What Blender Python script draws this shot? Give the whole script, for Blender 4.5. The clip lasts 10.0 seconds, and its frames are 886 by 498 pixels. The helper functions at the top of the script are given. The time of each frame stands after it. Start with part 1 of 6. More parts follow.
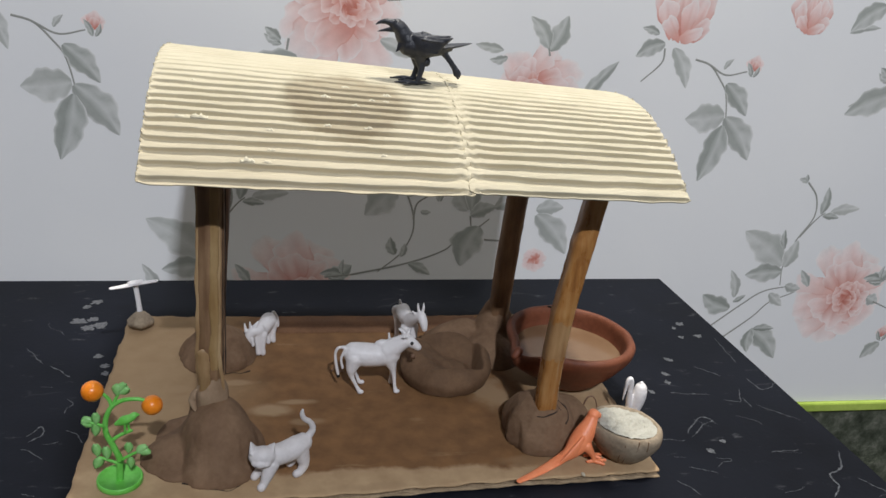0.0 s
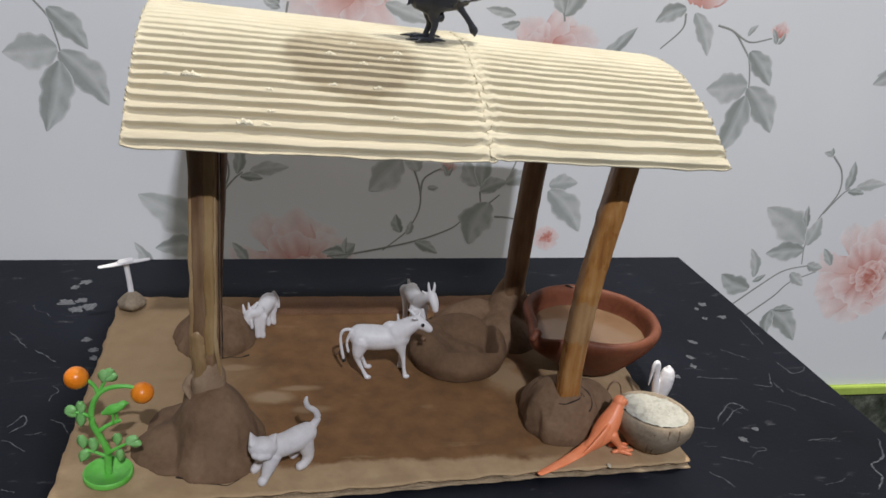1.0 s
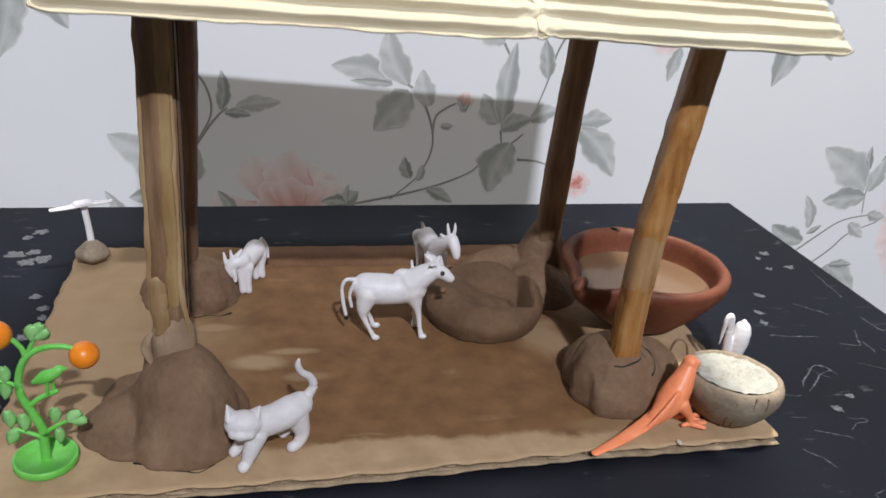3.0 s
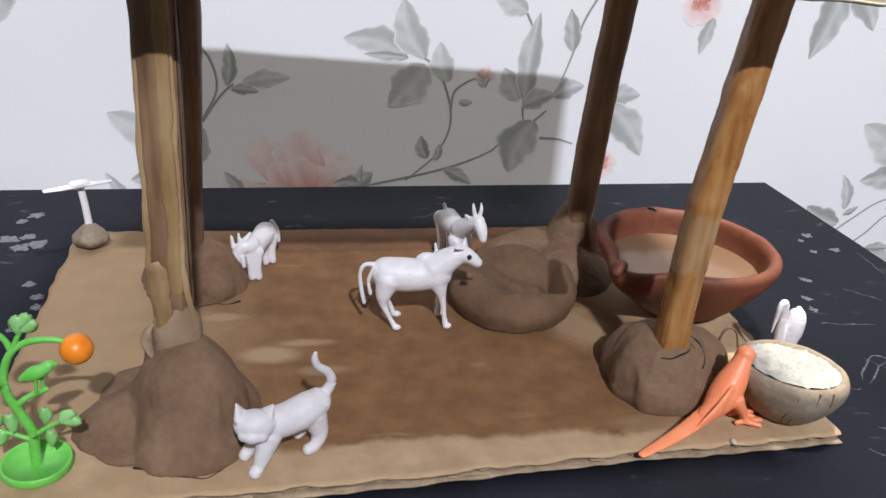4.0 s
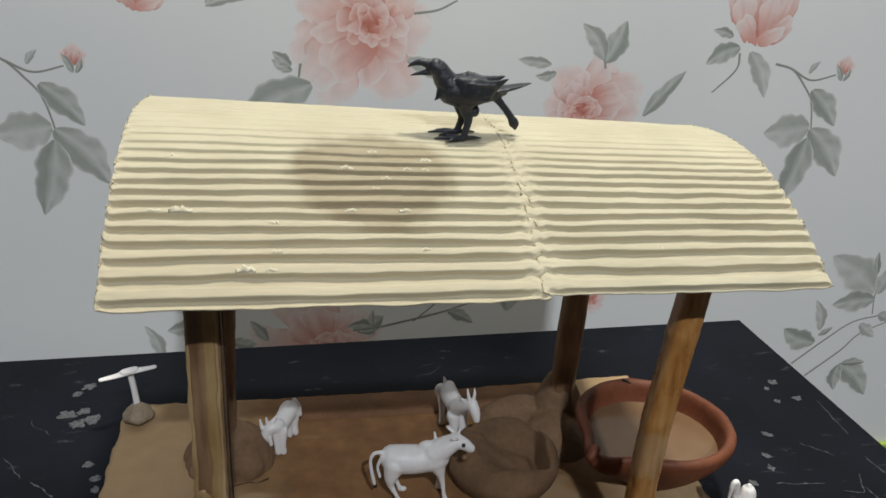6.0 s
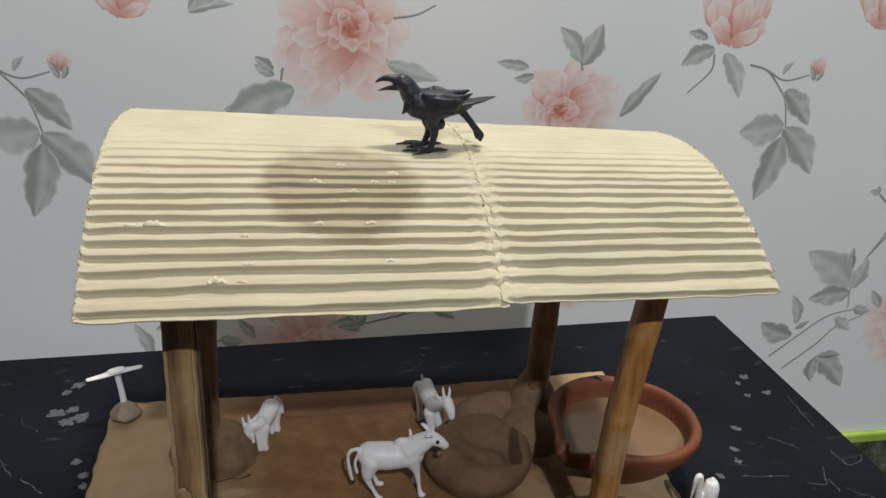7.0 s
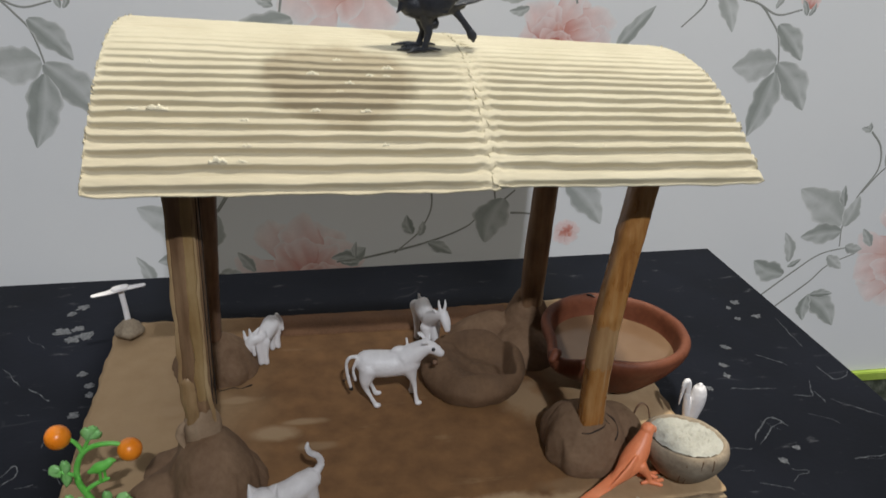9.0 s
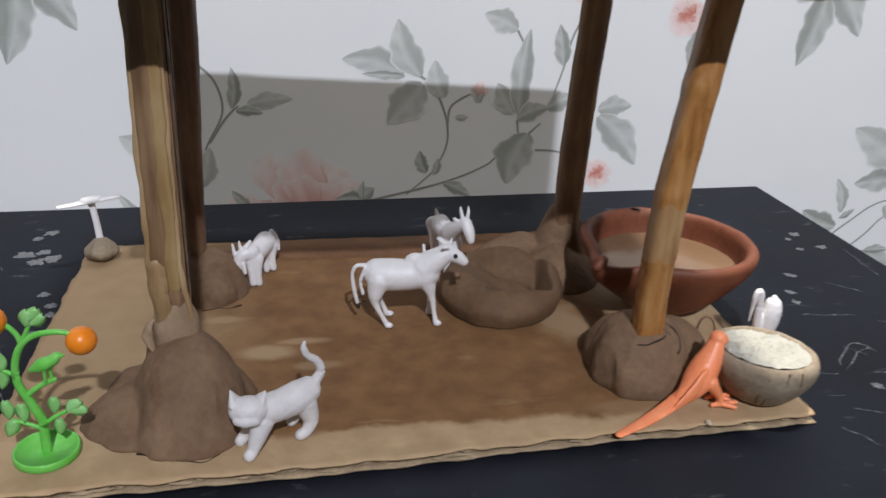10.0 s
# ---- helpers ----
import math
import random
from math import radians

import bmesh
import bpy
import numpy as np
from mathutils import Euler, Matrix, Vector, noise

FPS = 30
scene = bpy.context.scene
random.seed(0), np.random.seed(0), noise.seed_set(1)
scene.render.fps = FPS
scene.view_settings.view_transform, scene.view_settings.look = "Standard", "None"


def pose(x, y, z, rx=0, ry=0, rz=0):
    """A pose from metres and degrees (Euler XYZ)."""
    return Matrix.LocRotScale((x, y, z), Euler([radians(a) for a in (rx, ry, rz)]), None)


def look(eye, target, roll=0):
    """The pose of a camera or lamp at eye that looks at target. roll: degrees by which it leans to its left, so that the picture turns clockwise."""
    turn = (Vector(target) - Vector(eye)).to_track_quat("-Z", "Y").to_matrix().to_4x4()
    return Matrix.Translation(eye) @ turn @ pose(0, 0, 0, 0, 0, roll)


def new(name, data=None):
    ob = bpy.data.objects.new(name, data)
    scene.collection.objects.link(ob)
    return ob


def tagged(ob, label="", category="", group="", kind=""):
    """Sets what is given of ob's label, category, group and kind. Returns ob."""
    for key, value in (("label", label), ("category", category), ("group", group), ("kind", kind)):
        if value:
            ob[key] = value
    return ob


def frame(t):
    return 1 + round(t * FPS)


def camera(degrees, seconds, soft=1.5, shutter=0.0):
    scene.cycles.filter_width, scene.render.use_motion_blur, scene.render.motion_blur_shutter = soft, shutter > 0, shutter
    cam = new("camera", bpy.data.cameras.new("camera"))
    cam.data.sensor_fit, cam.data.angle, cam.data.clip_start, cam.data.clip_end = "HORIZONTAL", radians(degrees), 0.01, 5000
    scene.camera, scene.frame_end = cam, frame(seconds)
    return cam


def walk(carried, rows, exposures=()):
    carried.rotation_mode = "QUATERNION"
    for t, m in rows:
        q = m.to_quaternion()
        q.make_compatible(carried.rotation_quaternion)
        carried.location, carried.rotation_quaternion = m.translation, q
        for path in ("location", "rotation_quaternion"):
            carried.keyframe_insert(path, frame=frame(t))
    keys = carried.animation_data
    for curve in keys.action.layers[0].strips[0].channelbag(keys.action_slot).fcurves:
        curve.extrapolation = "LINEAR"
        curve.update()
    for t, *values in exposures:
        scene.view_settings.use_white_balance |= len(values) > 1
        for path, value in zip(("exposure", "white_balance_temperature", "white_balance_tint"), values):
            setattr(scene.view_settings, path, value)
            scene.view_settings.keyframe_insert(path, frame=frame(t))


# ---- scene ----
from mathutils.bvhtree import BVHTree

cam = camera(56.1, 10.0, soft=1.5, shutter=0.5)
PATH = [
    (0, (0.064, 0.347, 0.342), (0.463, 2.152, -0.422), 5.7),
    (0.5, (0.062, 0.359, 0.336), (0.465, 2.157, -0.443), 5.7),
    (1, (0.063, 0.385, 0.32), (0.466, 2.173, -0.482), 5.7),
    (1.5, (0.065, 0.406, 0.305), (0.469, 2.184, -0.516), 5.7),
    (2, (0.067, 0.419, 0.296), (0.473, 2.195, -0.529), 5.6),
    (3.5, (0.075, 0.494, 0.238), (0.46, 2.251, -0.635), 4.8),
    (4, (0.071, 0.504, 0.235), (0.448, 2.258, -0.649), 4.6),
    (4.5, (0.067, 0.496, 0.257), (0.42, 2.264, -0.609), 3.9),
    (4.7, (0.067, 0.490, 0.268), (0.410, 2.276, -0.568), 3.6),
    (5, (0.063, 0.484, 0.294), (0.404, 2.277, -0.523), 3.4),
    (5.2, (0.062, 0.478, 0.314), (0.401, 2.275, -0.494), 3.2),
    (5.5, (0.063, 0.472, 0.332), (0.401, 2.271, -0.474), 3.1),
    (6, (0.071, 0.475, 0.35), (0.409, 2.274, -0.454), 2.9),
    (7.5, (0.085, 0.453, 0.368), (0.426, 2.232, -0.48), 2.7),
    (8, (0.083, 0.449, 0.365), (0.423, 2.225, -0.491), 2.7),
    (8.5, (0.082, 0.444, 0.354), (0.422, 2.216, -0.509), 2.7),
    (9, (0.083, 0.432, 0.334), (0.421, 2.197, -0.543), 2.6),
    (9.2, (0.086, 0.432, 0.321), (0.420, 2.199, -0.553), 2.5),
    (9.5, (0.088, 0.444, 0.283), (0.425, 2.22, -0.575), 2.5),
    (9.7, (0.089, 0.457, 0.257), (0.424, 2.238, -0.590), 2.4),
    (10, (0.085, 0.475, 0.232), (0.41, 2.267, -0.593), 2.3),
]
EXPOSURES = ((0.0, -0.14, 6450, 11), (1.0, -0.12, 6450, 12), (1.5, 0.01, 6450, 12), (2.0, 0.03, 6450, 12), (3.5, 0.52, 6350, 14), (4.0, 0.58, 6350, 15), (4.5, 0.28, 6350, 13), (5.0, -0.10, 6250, 9), (5.5, -0.38, 6550, 6), (6.0, -0.42, 6600, 6), (7.5, -0.47, 6650, 7), (8.0, -0.44, 6650, 7), (8.5, -0.39, 6550, 7), (9.0, -0.32, 6600, 9), (9.5, -0.22, 6700, 11), (10.0, 0.24, 6400, 12))
walk(cam, [(t, look(eye, target, roll)) for t, eye, target, roll in PATH], EXPOSURES)


# ---- world and lamps ----
world = bpy.data.worlds.new("world")
scene.world = world
world.use_nodes = True
world.node_tree.nodes["Background"].inputs[0].default_value = (1.0, 0.90, 0.78, 1)
world.node_tree.nodes["Background"].inputs[1].default_value = 0.03


def area_lamp(name, eye, target, sx, sy, watts, colour):
    data = bpy.data.lights.new(name, "AREA")
    data.shape, data.size, data.size_y, data.energy, data.color = "RECTANGLE", sx, sy, watts, colour
    ob = new(name, data)
    ob.matrix_world = look(eye, target)
    return ob


area_lamp("wall_lamp", (0.266, -1.73, 2.53), (0.15, 0.85, 0.1), 0.12, 0.06, 80, (0.945, 0.985, 1.065))
area_lamp("ceiling_lamp", (0.42, 0.90, 2.0), (0.42, 0.90, 0.0), 0.14, 0.14, 44, (1.02, 0.975, 0.87))

# ---- materials ----


def shader(name, rough=0.7, metal=0.0, spec=0.5):
    m = bpy.data.materials.new(name)
    m.use_nodes = True
    nt = m.node_tree
    b = nt.nodes["Principled BSDF"]
    b.inputs["Roughness"].default_value = rough
    b.inputs["Metallic"].default_value = metal
    b.inputs["Specular IOR Level"].default_value = spec
    return m, nt, b


def nd(nt, kind, **sets):
    n = nt.nodes.new(kind)
    for k, v in sets.items():
        if k in n.inputs:
            n.inputs[k].default_value = v
    return n


def coords(nt, scale=(1, 1, 1), rot=(0, 0, 0)):
    tc = nt.nodes.new("ShaderNodeTexCoord")
    mp = nt.nodes.new("ShaderNodeMapping")
    mp.inputs["Scale"].default_value = scale
    mp.inputs["Rotation"].default_value = rot
    nt.links.new(tc.outputs["Object"], mp.inputs["Vector"])
    return mp.outputs["Vector"]


def noise_tex(nt, vec, scale, detail=4, rough=0.55, dist=0.0):
    n = nd(nt, "ShaderNodeTexNoise", Scale=scale, Detail=detail, Roughness=rough, Distortion=dist)
    nt.links.new(vec, n.inputs["Vector"])
    return n.outputs["Fac"]


def ramp(nt, fac, *stops):
    r = nt.nodes.new("ShaderNodeValToRGB")
    el = r.color_ramp.elements
    while len(el) < len(stops):
        el.new(0.5)
    for e, (p, c) in zip(el, stops):
        e.position = p
        e.color = (*c, 1) if len(c) == 3 else c
    nt.links.new(fac, r.inputs["Fac"])
    return r.outputs["Color"]


def mix(nt, fac, a, b, mode="MIX"):
    m = nt.nodes.new("ShaderNodeMix")
    m.data_type, m.blend_type = "RGBA", mode
    for v, i in ((fac, 0), (a, 6), (b, 7)):
        if hasattr(v, "links"):
            nt.links.new(v, m.inputs[i])
        elif i == 0:
            m.inputs[i].default_value = v
        else:
            m.inputs[i].default_value = (*v, 1)
    return m.outputs[2]


def calc(nt, op, a, b=0.0, c=0.0, clamp=False):
    m = nt.nodes.new("ShaderNodeMath")
    m.operation, m.use_clamp = op, clamp
    for i, v in enumerate((a, b, c)):
        if hasattr(v, "links"):
            nt.links.new(v, m.inputs[i])
        else:
            m.inputs[i].default_value = v
    return m.outputs[0]


def step(nt, v, lo, hi):
    m = nt.nodes.new("ShaderNodeMapRange")
    m.interpolation_type = "SMOOTHSTEP"
    nt.links.new(v, m.inputs["Value"])
    m.inputs["From Min"].default_value, m.inputs["From Max"].default_value = lo, hi
    return m.outputs["Result"]


def bump(nt, bsdf, height, dist=0.001, strength=0.5):
    b = nt.nodes.new("ShaderNodeBump")
    b.inputs["Distance"].default_value, b.inputs["Strength"].default_value = dist, strength
    nt.links.new(height, b.inputs["Height"])
    nt.links.new(b.outputs["Normal"], bsdf.inputs["Normal"])


def plain(name, dark, light, rough=0.7, scale=60, fine=400, relief=0.0006, spec=0.5, strength=0.4):
    """Two scales of mottling between two tones, with a fine relief."""
    m, nt, b = shader(name, rough, 0.0, spec)
    v = coords(nt)
    broad, grain = noise_tex(nt, v, scale), noise_tex(nt, v, fine, 3)
    both = calc(nt, "ADD", calc(nt, "MULTIPLY", broad, 0.7), calc(nt, "MULTIPLY", grain, 0.3))
    nt.links.new(ramp(nt, both, (0.34, dark), (0.66, light)), b.inputs["Base Color"])
    nt.links.new(ramp(nt, broad, (0.3, (rough * 0.85,) * 3), (0.7, (min(1, rough * 1.15),) * 3)), b.inputs["Roughness"])
    bump(nt, b, both, relief, strength)
    return m


def paint_attribute(name):
    """Printed paper: the pigment is stored with the printed shapes."""
    m, nt, b = shader(name, 0.62, 0.0, 0.3)
    a = nt.nodes.new("ShaderNodeAttribute")
    a.attribute_name = "pigment"
    v = coords(nt)
    wash = noise_tex(nt, v, 90, 5)
    fine = noise_tex(nt, v, 500, 2)
    tone = calc(nt, "ADD", calc(nt, "MULTIPLY", wash, 0.26), calc(nt, "MULTIPLY", fine, 0.08))
    grey = calc(nt, "ADD", tone, 0.83)
    c = nt.nodes.new("ShaderNodeCombineColor")
    for i in range(3):
        nt.links.new(grey, c.inputs[i])
    nt.links.new(mix(nt, 1.0, a.outputs["Color"], c.outputs["Color"], "MULTIPLY"), b.inputs["Base Color"])
    return m


PAPER = (0.755, 0.758, 0.760)


def wall_paper():
    m, nt, b = shader("wallpaper", 0.62, 0.0, 0.3)
    v = coords(nt)
    cloud = noise_tex(nt, v, 3.0, 3)
    weave = noise_tex(nt, coords(nt, (40, 40, 900)), 1.0, 2)
    col = ramp(nt, cloud, (0.3, (0.718, 0.733, 0.755)), (0.7, (0.778, 0.788, 0.795)))
    col = mix(nt, calc(nt, "MULTIPLY", weave, 0.07), col, (0.64, 0.64, 0.65))
    nt.links.new(col, b.inputs["Base Color"])
    bump(nt, b, weave, 0.0003, 0.06)
    return m


def black_marble():
    m, nt, b = shader("black_marble_film", 0.45, 0.0, 0.09)
    v = coords(nt)
    cloud = noise_tex(nt, v, 7, 5, 0.6)
    base = ramp(nt, cloud, (0.3, (0.0022, 0.003, 0.0052)), (0.7, (0.0075, 0.009, 0.0145)))
    warp = nt.nodes.new("ShaderNodeTexNoise")
    warp.inputs["Scale"].default_value, warp.inputs["Detail"].default_value = 9, 3
    nt.links.new(v, warp.inputs["Vector"])
    mv = nt.nodes.new("ShaderNodeMix")
    mv.data_type = "VECTOR"
    mv.inputs[0].default_value = 0.16
    nt.links.new(v, mv.inputs[4]), nt.links.new(warp.outputs["Color"], mv.inputs[5])
    vor = nd(nt, "ShaderNodeTexVoronoi", Scale=9.0)
    vor.feature = "DISTANCE_TO_EDGE"
    nt.links.new(mv.outputs[1], vor.inputs["Vector"])
    vein = ramp(nt, vor.outputs["Distance"], (0.0, (1, 1, 1)), (0.012, (0, 0, 0)))
    gate = step(nt, noise_tex(nt, v, 14, 2), 0.61, 0.72)
    vein = calc(nt, "MULTIPLY", vein, gate)
    smear = step(nt, noise_tex(nt, coords(nt, (10, 26, 10), (0, 0, 0.6)), 4.0, 7, 0.68), 0.60, 0.80)
    white = calc(nt, "ADD", calc(nt, "MULTIPLY", vein, 0.05), calc(nt, "MULTIPLY", smear, 0.17))
    nt.links.new(mix(nt, white, base, (0.55, 0.56, 0.60)), b.inputs["Base Color"])
    fine = noise_tex(nt, v, 260, 3)
    nt.links.new(ramp(nt, cloud, (0.3, (0.40,) * 3), (0.7, (0.55,) * 3)), b.inputs["Roughness"])
    bump(nt, b, fine, 0.0003, 0.2)
    return m


def mud_board():
    """Brown cardboard with a thin coat of mud brushed over most of it."""
    m, nt, b = shader("mud_coated_cardboard", 0.8, 0.0, 0.3)
    v = coords(nt)
    xyz = nt.nodes.new("ShaderNodeSeparateXYZ")
    nt.links.new(v, xyz.inputs[0])
    x, y = xyz.outputs[0], xyz.outputs[1]
    n1, n2, n3 = noise_tex(nt, v, 28, 4), noise_tex(nt, v, 70, 4), noise_tex(nt, v, 700, 2)
    streak = noise_tex(nt, coords(nt, (14, 60, 1)), 1.0, 5, 0.6)
    front = step(nt, calc(nt, "ADD", y, calc(nt, "MULTIPLY", calc(nt, "SUBTRACT", n1, 0.5), 0.028)), 0.777, 0.7835)
    side = step(nt, calc(nt, "ADD", x, calc(nt, "MULTIPLY", calc(nt, "SUBTRACT", n1, 0.5), 0.05)), -0.015, 0.075)
    right = step(nt, calc(nt, "ADD", x, calc(nt, "MULTIPLY", calc(nt, "SUBTRACT", n1, 0.5), 0.03)), 0.266, 0.240)
    coat = calc(nt, "MULTIPLY", calc(nt, "MULTIPLY", front, side), right)
    bare = step(nt, streak, 0.60, 0.70)
    coat = calc(nt, "MULTIPLY", coat, calc(nt, "SUBTRACT", 1.0, calc(nt, "MULTIPLY", bare, 0.28)))
    rubbed = None
    for px, py, rx, ry, k in ((0.064, 0.851, 0.015, 0.0075, 1.0), (0.080, 0.860, 0.014, 0.0035, 0.8), (0.038, 0.887, 0.013, 0.004, 0.8), (0.000, 0.880, 0.009, 0.005, 0.6), (0.228, 0.866, 0.016, 0.020, 0.8), (0.090, 0.836, 0.014, 0.004, 0.5),
                              (-0.020, 0.862, 0.010, 0.010, 0.4), (0.012, 0.868, 0.014, 0.005, 0.5), (0.235, 0.785, 0.022, 0.006, 0.4), (0.130, 0.764, 0.030, 0.004, 0.5), (0.005, 0.772, 0.012, 0.008, 0.5)):
        ex = calc(nt, "DIVIDE", calc(nt, "SUBTRACT", x, px), rx)
        ey = calc(nt, "DIVIDE", calc(nt, "SUBTRACT", y, py), ry)
        d = calc(nt, "SQRT", calc(nt, "ADD", calc(nt, "MULTIPLY", ex, ex), calc(nt, "MULTIPLY", ey, ey)))
        d = calc(nt, "ADD", d, calc(nt, "MULTIPLY", calc(nt, "SUBTRACT", n2, 0.5), 1.3))
        d = calc(nt, "ADD", d, calc(nt, "MULTIPLY", calc(nt, "SUBTRACT", streak, 0.5), 0.5))
        spot = calc(nt, "MULTIPLY", step(nt, d, 1.3, 0.45), k)
        rubbed = spot if rubbed is None else calc(nt, "MAXIMUM", rubbed, spot)
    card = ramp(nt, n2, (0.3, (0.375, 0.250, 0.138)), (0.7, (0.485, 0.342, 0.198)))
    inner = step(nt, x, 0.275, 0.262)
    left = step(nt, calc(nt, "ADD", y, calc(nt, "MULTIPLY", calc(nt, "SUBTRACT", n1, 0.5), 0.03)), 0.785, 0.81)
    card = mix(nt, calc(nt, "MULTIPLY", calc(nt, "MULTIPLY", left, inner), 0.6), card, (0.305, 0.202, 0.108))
    mud = ramp(nt, n2, (0.3, (0.153, 0.077, 0.032)), (0.7, (0.238, 0.122, 0.050)))
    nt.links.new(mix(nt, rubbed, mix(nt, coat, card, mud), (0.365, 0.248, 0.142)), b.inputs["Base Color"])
    bump(nt, b, calc(nt, "ADD", calc(nt, "MULTIPLY", n2, 0.6), calc(nt, "MULTIPLY", n3, 0.4)), 0.0006, 0.4)
    return m


def roof_paper():
    """Cream corrugated craft paper with a round dark brown patch."""
    m, nt, b = shader("cream_corrugated_paper", 0.75, 0.0, 0.25)
    v = coords(nt)
    n1, n2 = noise_tex(nt, v, 30, 4), noise_tex(nt, v, 600, 3)
    col = ramp(nt, n1, (0.3, (0.447, 0.405, 0.298)), (0.7, (0.503, 0.460, 0.347)))
    xyz = nt.nodes.new("ShaderNodeSeparateXYZ")
    nt.links.new(v, xyz.inputs[0])
    # round brown patch with an uneven edge, streaked along the flutes
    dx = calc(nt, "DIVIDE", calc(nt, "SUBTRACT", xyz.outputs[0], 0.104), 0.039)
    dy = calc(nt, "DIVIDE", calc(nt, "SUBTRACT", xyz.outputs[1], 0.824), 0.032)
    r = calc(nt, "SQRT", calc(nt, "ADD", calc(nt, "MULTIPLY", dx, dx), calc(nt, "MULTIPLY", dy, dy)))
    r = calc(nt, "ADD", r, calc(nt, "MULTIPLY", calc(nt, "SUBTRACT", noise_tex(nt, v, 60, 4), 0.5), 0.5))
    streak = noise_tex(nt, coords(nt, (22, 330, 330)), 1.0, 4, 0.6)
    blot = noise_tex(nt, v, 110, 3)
    dark_patch = calc(nt, "MULTIPLY", step(nt, r, 1.08, 0.78), calc(nt, "ADD", 0.25, calc(nt, "ADD", calc(nt, "MULTIPLY", streak, 0.55), calc(nt, "MULTIPLY", blot, 0.35))))
    col = mix(nt, calc(nt, "MULTIPLY", dark_patch, 0.80), col, (0.205, 0.160, 0.095))
    tea = step(nt, noise_tex(nt, coords(nt, (9, 60, 60)), 1.0, 4, 0.6), 0.52, 0.72)
    col = mix(nt, calc(nt, "MULTIPLY", tea, 0.16), col, (0.36, 0.285, 0.19))
    tan = calc(nt, "MULTIPLY", step(nt, xyz.outputs[0], 0.24, 0.06), step(nt, calc(nt, "ADD", xyz.outputs[1], calc(nt, "MULTIPLY", streak, 0.05)), 0.875, 0.790))
    col = mix(nt, calc(nt, "MULTIPLY", tan, 0.30), col, (0.445, 0.368, 0.252))
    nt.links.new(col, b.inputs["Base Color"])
    bump(nt, b, calc(nt, "ADD", calc(nt, "ADD", n1, calc(nt, "MULTIPLY", streak, 0.9)), calc(nt, "MULTIPLY", n2, 0.3)), 0.0006, 0.4)
    return m


def bamboo(name, dark, mid, light, rough):
    m, nt, b = shader(name, rough, 0.0, 0.5)
    fibre = noise_tex(nt, coords(nt, (420, 420, 7)), 1.0, 4, 0.55)
    blotch = noise_tex(nt, coords(nt, (75, 75, 26)), 1.0, 5, 0.6)
    split = noise_tex(nt, coords(nt, (190, 190, 5)), 1.0, 2)
    both = calc(nt, "ADD", calc(nt, "MULTIPLY", fibre, 0.18), calc(nt, "ADD", calc(nt, "MULTIPLY", blotch, 0.60), calc(nt, "MULTIPLY", split, 0.22)))
    nt.links.new(ramp(nt, both, (0.38, dark), (0.5, mid), (0.62, light)), b.inputs["Base Color"])
    nt.links.new(ramp(nt, blotch, (0.35, (rough * 0.8,) * 3), (0.65, (min(1, rough * 1.35),) * 3)), b.inputs["Roughness"])
    bump(nt, b, calc(nt, "ADD", fibre, split), 0.0007, 0.5)
    return m


def rough_stone():
    m, nt, b = shader("rough_dado", 0.9, 0.0, 0.2)
    v = coords(nt)
    n1, n2 = noise_tex(nt, v, 40, 6, 0.7), noise_tex(nt, v, 9, 3)
    col = ramp(nt, n1, (0.35, (0.03, 0.035, 0.025)), (0.5, (0.09, 0.10, 0.075)), (0.68, (0.24, 0.24, 0.20)))
    nt.links.new(mix(nt, calc(nt, "MULTIPLY", n2, 0.4), col, (0.06, 0.075, 0.04)), b.inputs["Base Color"])
    bump(nt, b, n1, 0.006, 0.9)
    return m


M_WALL, M_PRINT, M_TABLE = wall_paper(), paint_attribute("printed_flowers"), black_marble()
M_MARK = plain("white_marble_fleck", (0.010, 0.013, 0.018), (0.145, 0.15, 0.16), 0.4, 420, 1500, 0.0001)
M_VEIN = plain("grey_marble_vein", (0.008, 0.010, 0.014), (0.10, 0.108, 0.12), 0.4, 300, 1500, 0.0001)
M_PLASTER = plain("beige_painted_plaster", (0.15, 0.145, 0.135), (0.20, 0.195, 0.185), 0.9, 3, 60)
M_FLOOR = plain("grey_floor_tile", (0.13, 0.125, 0.115), (0.19, 0.18, 0.17), 0.5, 4, 80)
M_GREEN = plain("lime_green_paint", (0.30, 0.42, 0.06), (0.46, 0.58, 0.12), 0.6, 20, 200)
M_STONE = rough_stone()
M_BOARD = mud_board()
M_CARD = plain("cardboard_edge", (0.20, 0.14, 0.08), (0.40, 0.30, 0.19), 0.9, 120, 700)
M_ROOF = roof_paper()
M_BAMBOO = bamboo("dry_bamboo", (0.155, 0.082, 0.041), (0.222, 0.127, 0.064), (0.31, 0.19, 0.100), 0.6)
M_BAMBOO_GOLD = bamboo("golden_bamboo", (0.225, 0.130, 0.048), (0.315, 0.195, 0.080), (0.40, 0.27, 0.125), 0.45)
M_BAMBOO_PALE = bamboo("pale_bamboo", (0.27, 0.165, 0.075), (0.37, 0.24, 0.12), (0.46, 0.32, 0.17), 0.5)
M_BAMBOO_GLOSS = bamboo("glossy_bamboo", (0.23, 0.089, 0.023), (0.37, 0.168, 0.047), (0.46, 0.255, 0.098), 0.28)
M_BAMBOO_PEELED = bamboo("peeled_bamboo", (0.25, 0.127, 0.050), (0.36, 0.203, 0.087), (0.45, 0.278, 0.128), 0.42)
M_BAMBOO_DARK = bamboo("dark_bamboo", (0.095, 0.046, 0.026), (0.175, 0.095, 0.054), (0.24, 0.14, 0.08), 0.5)
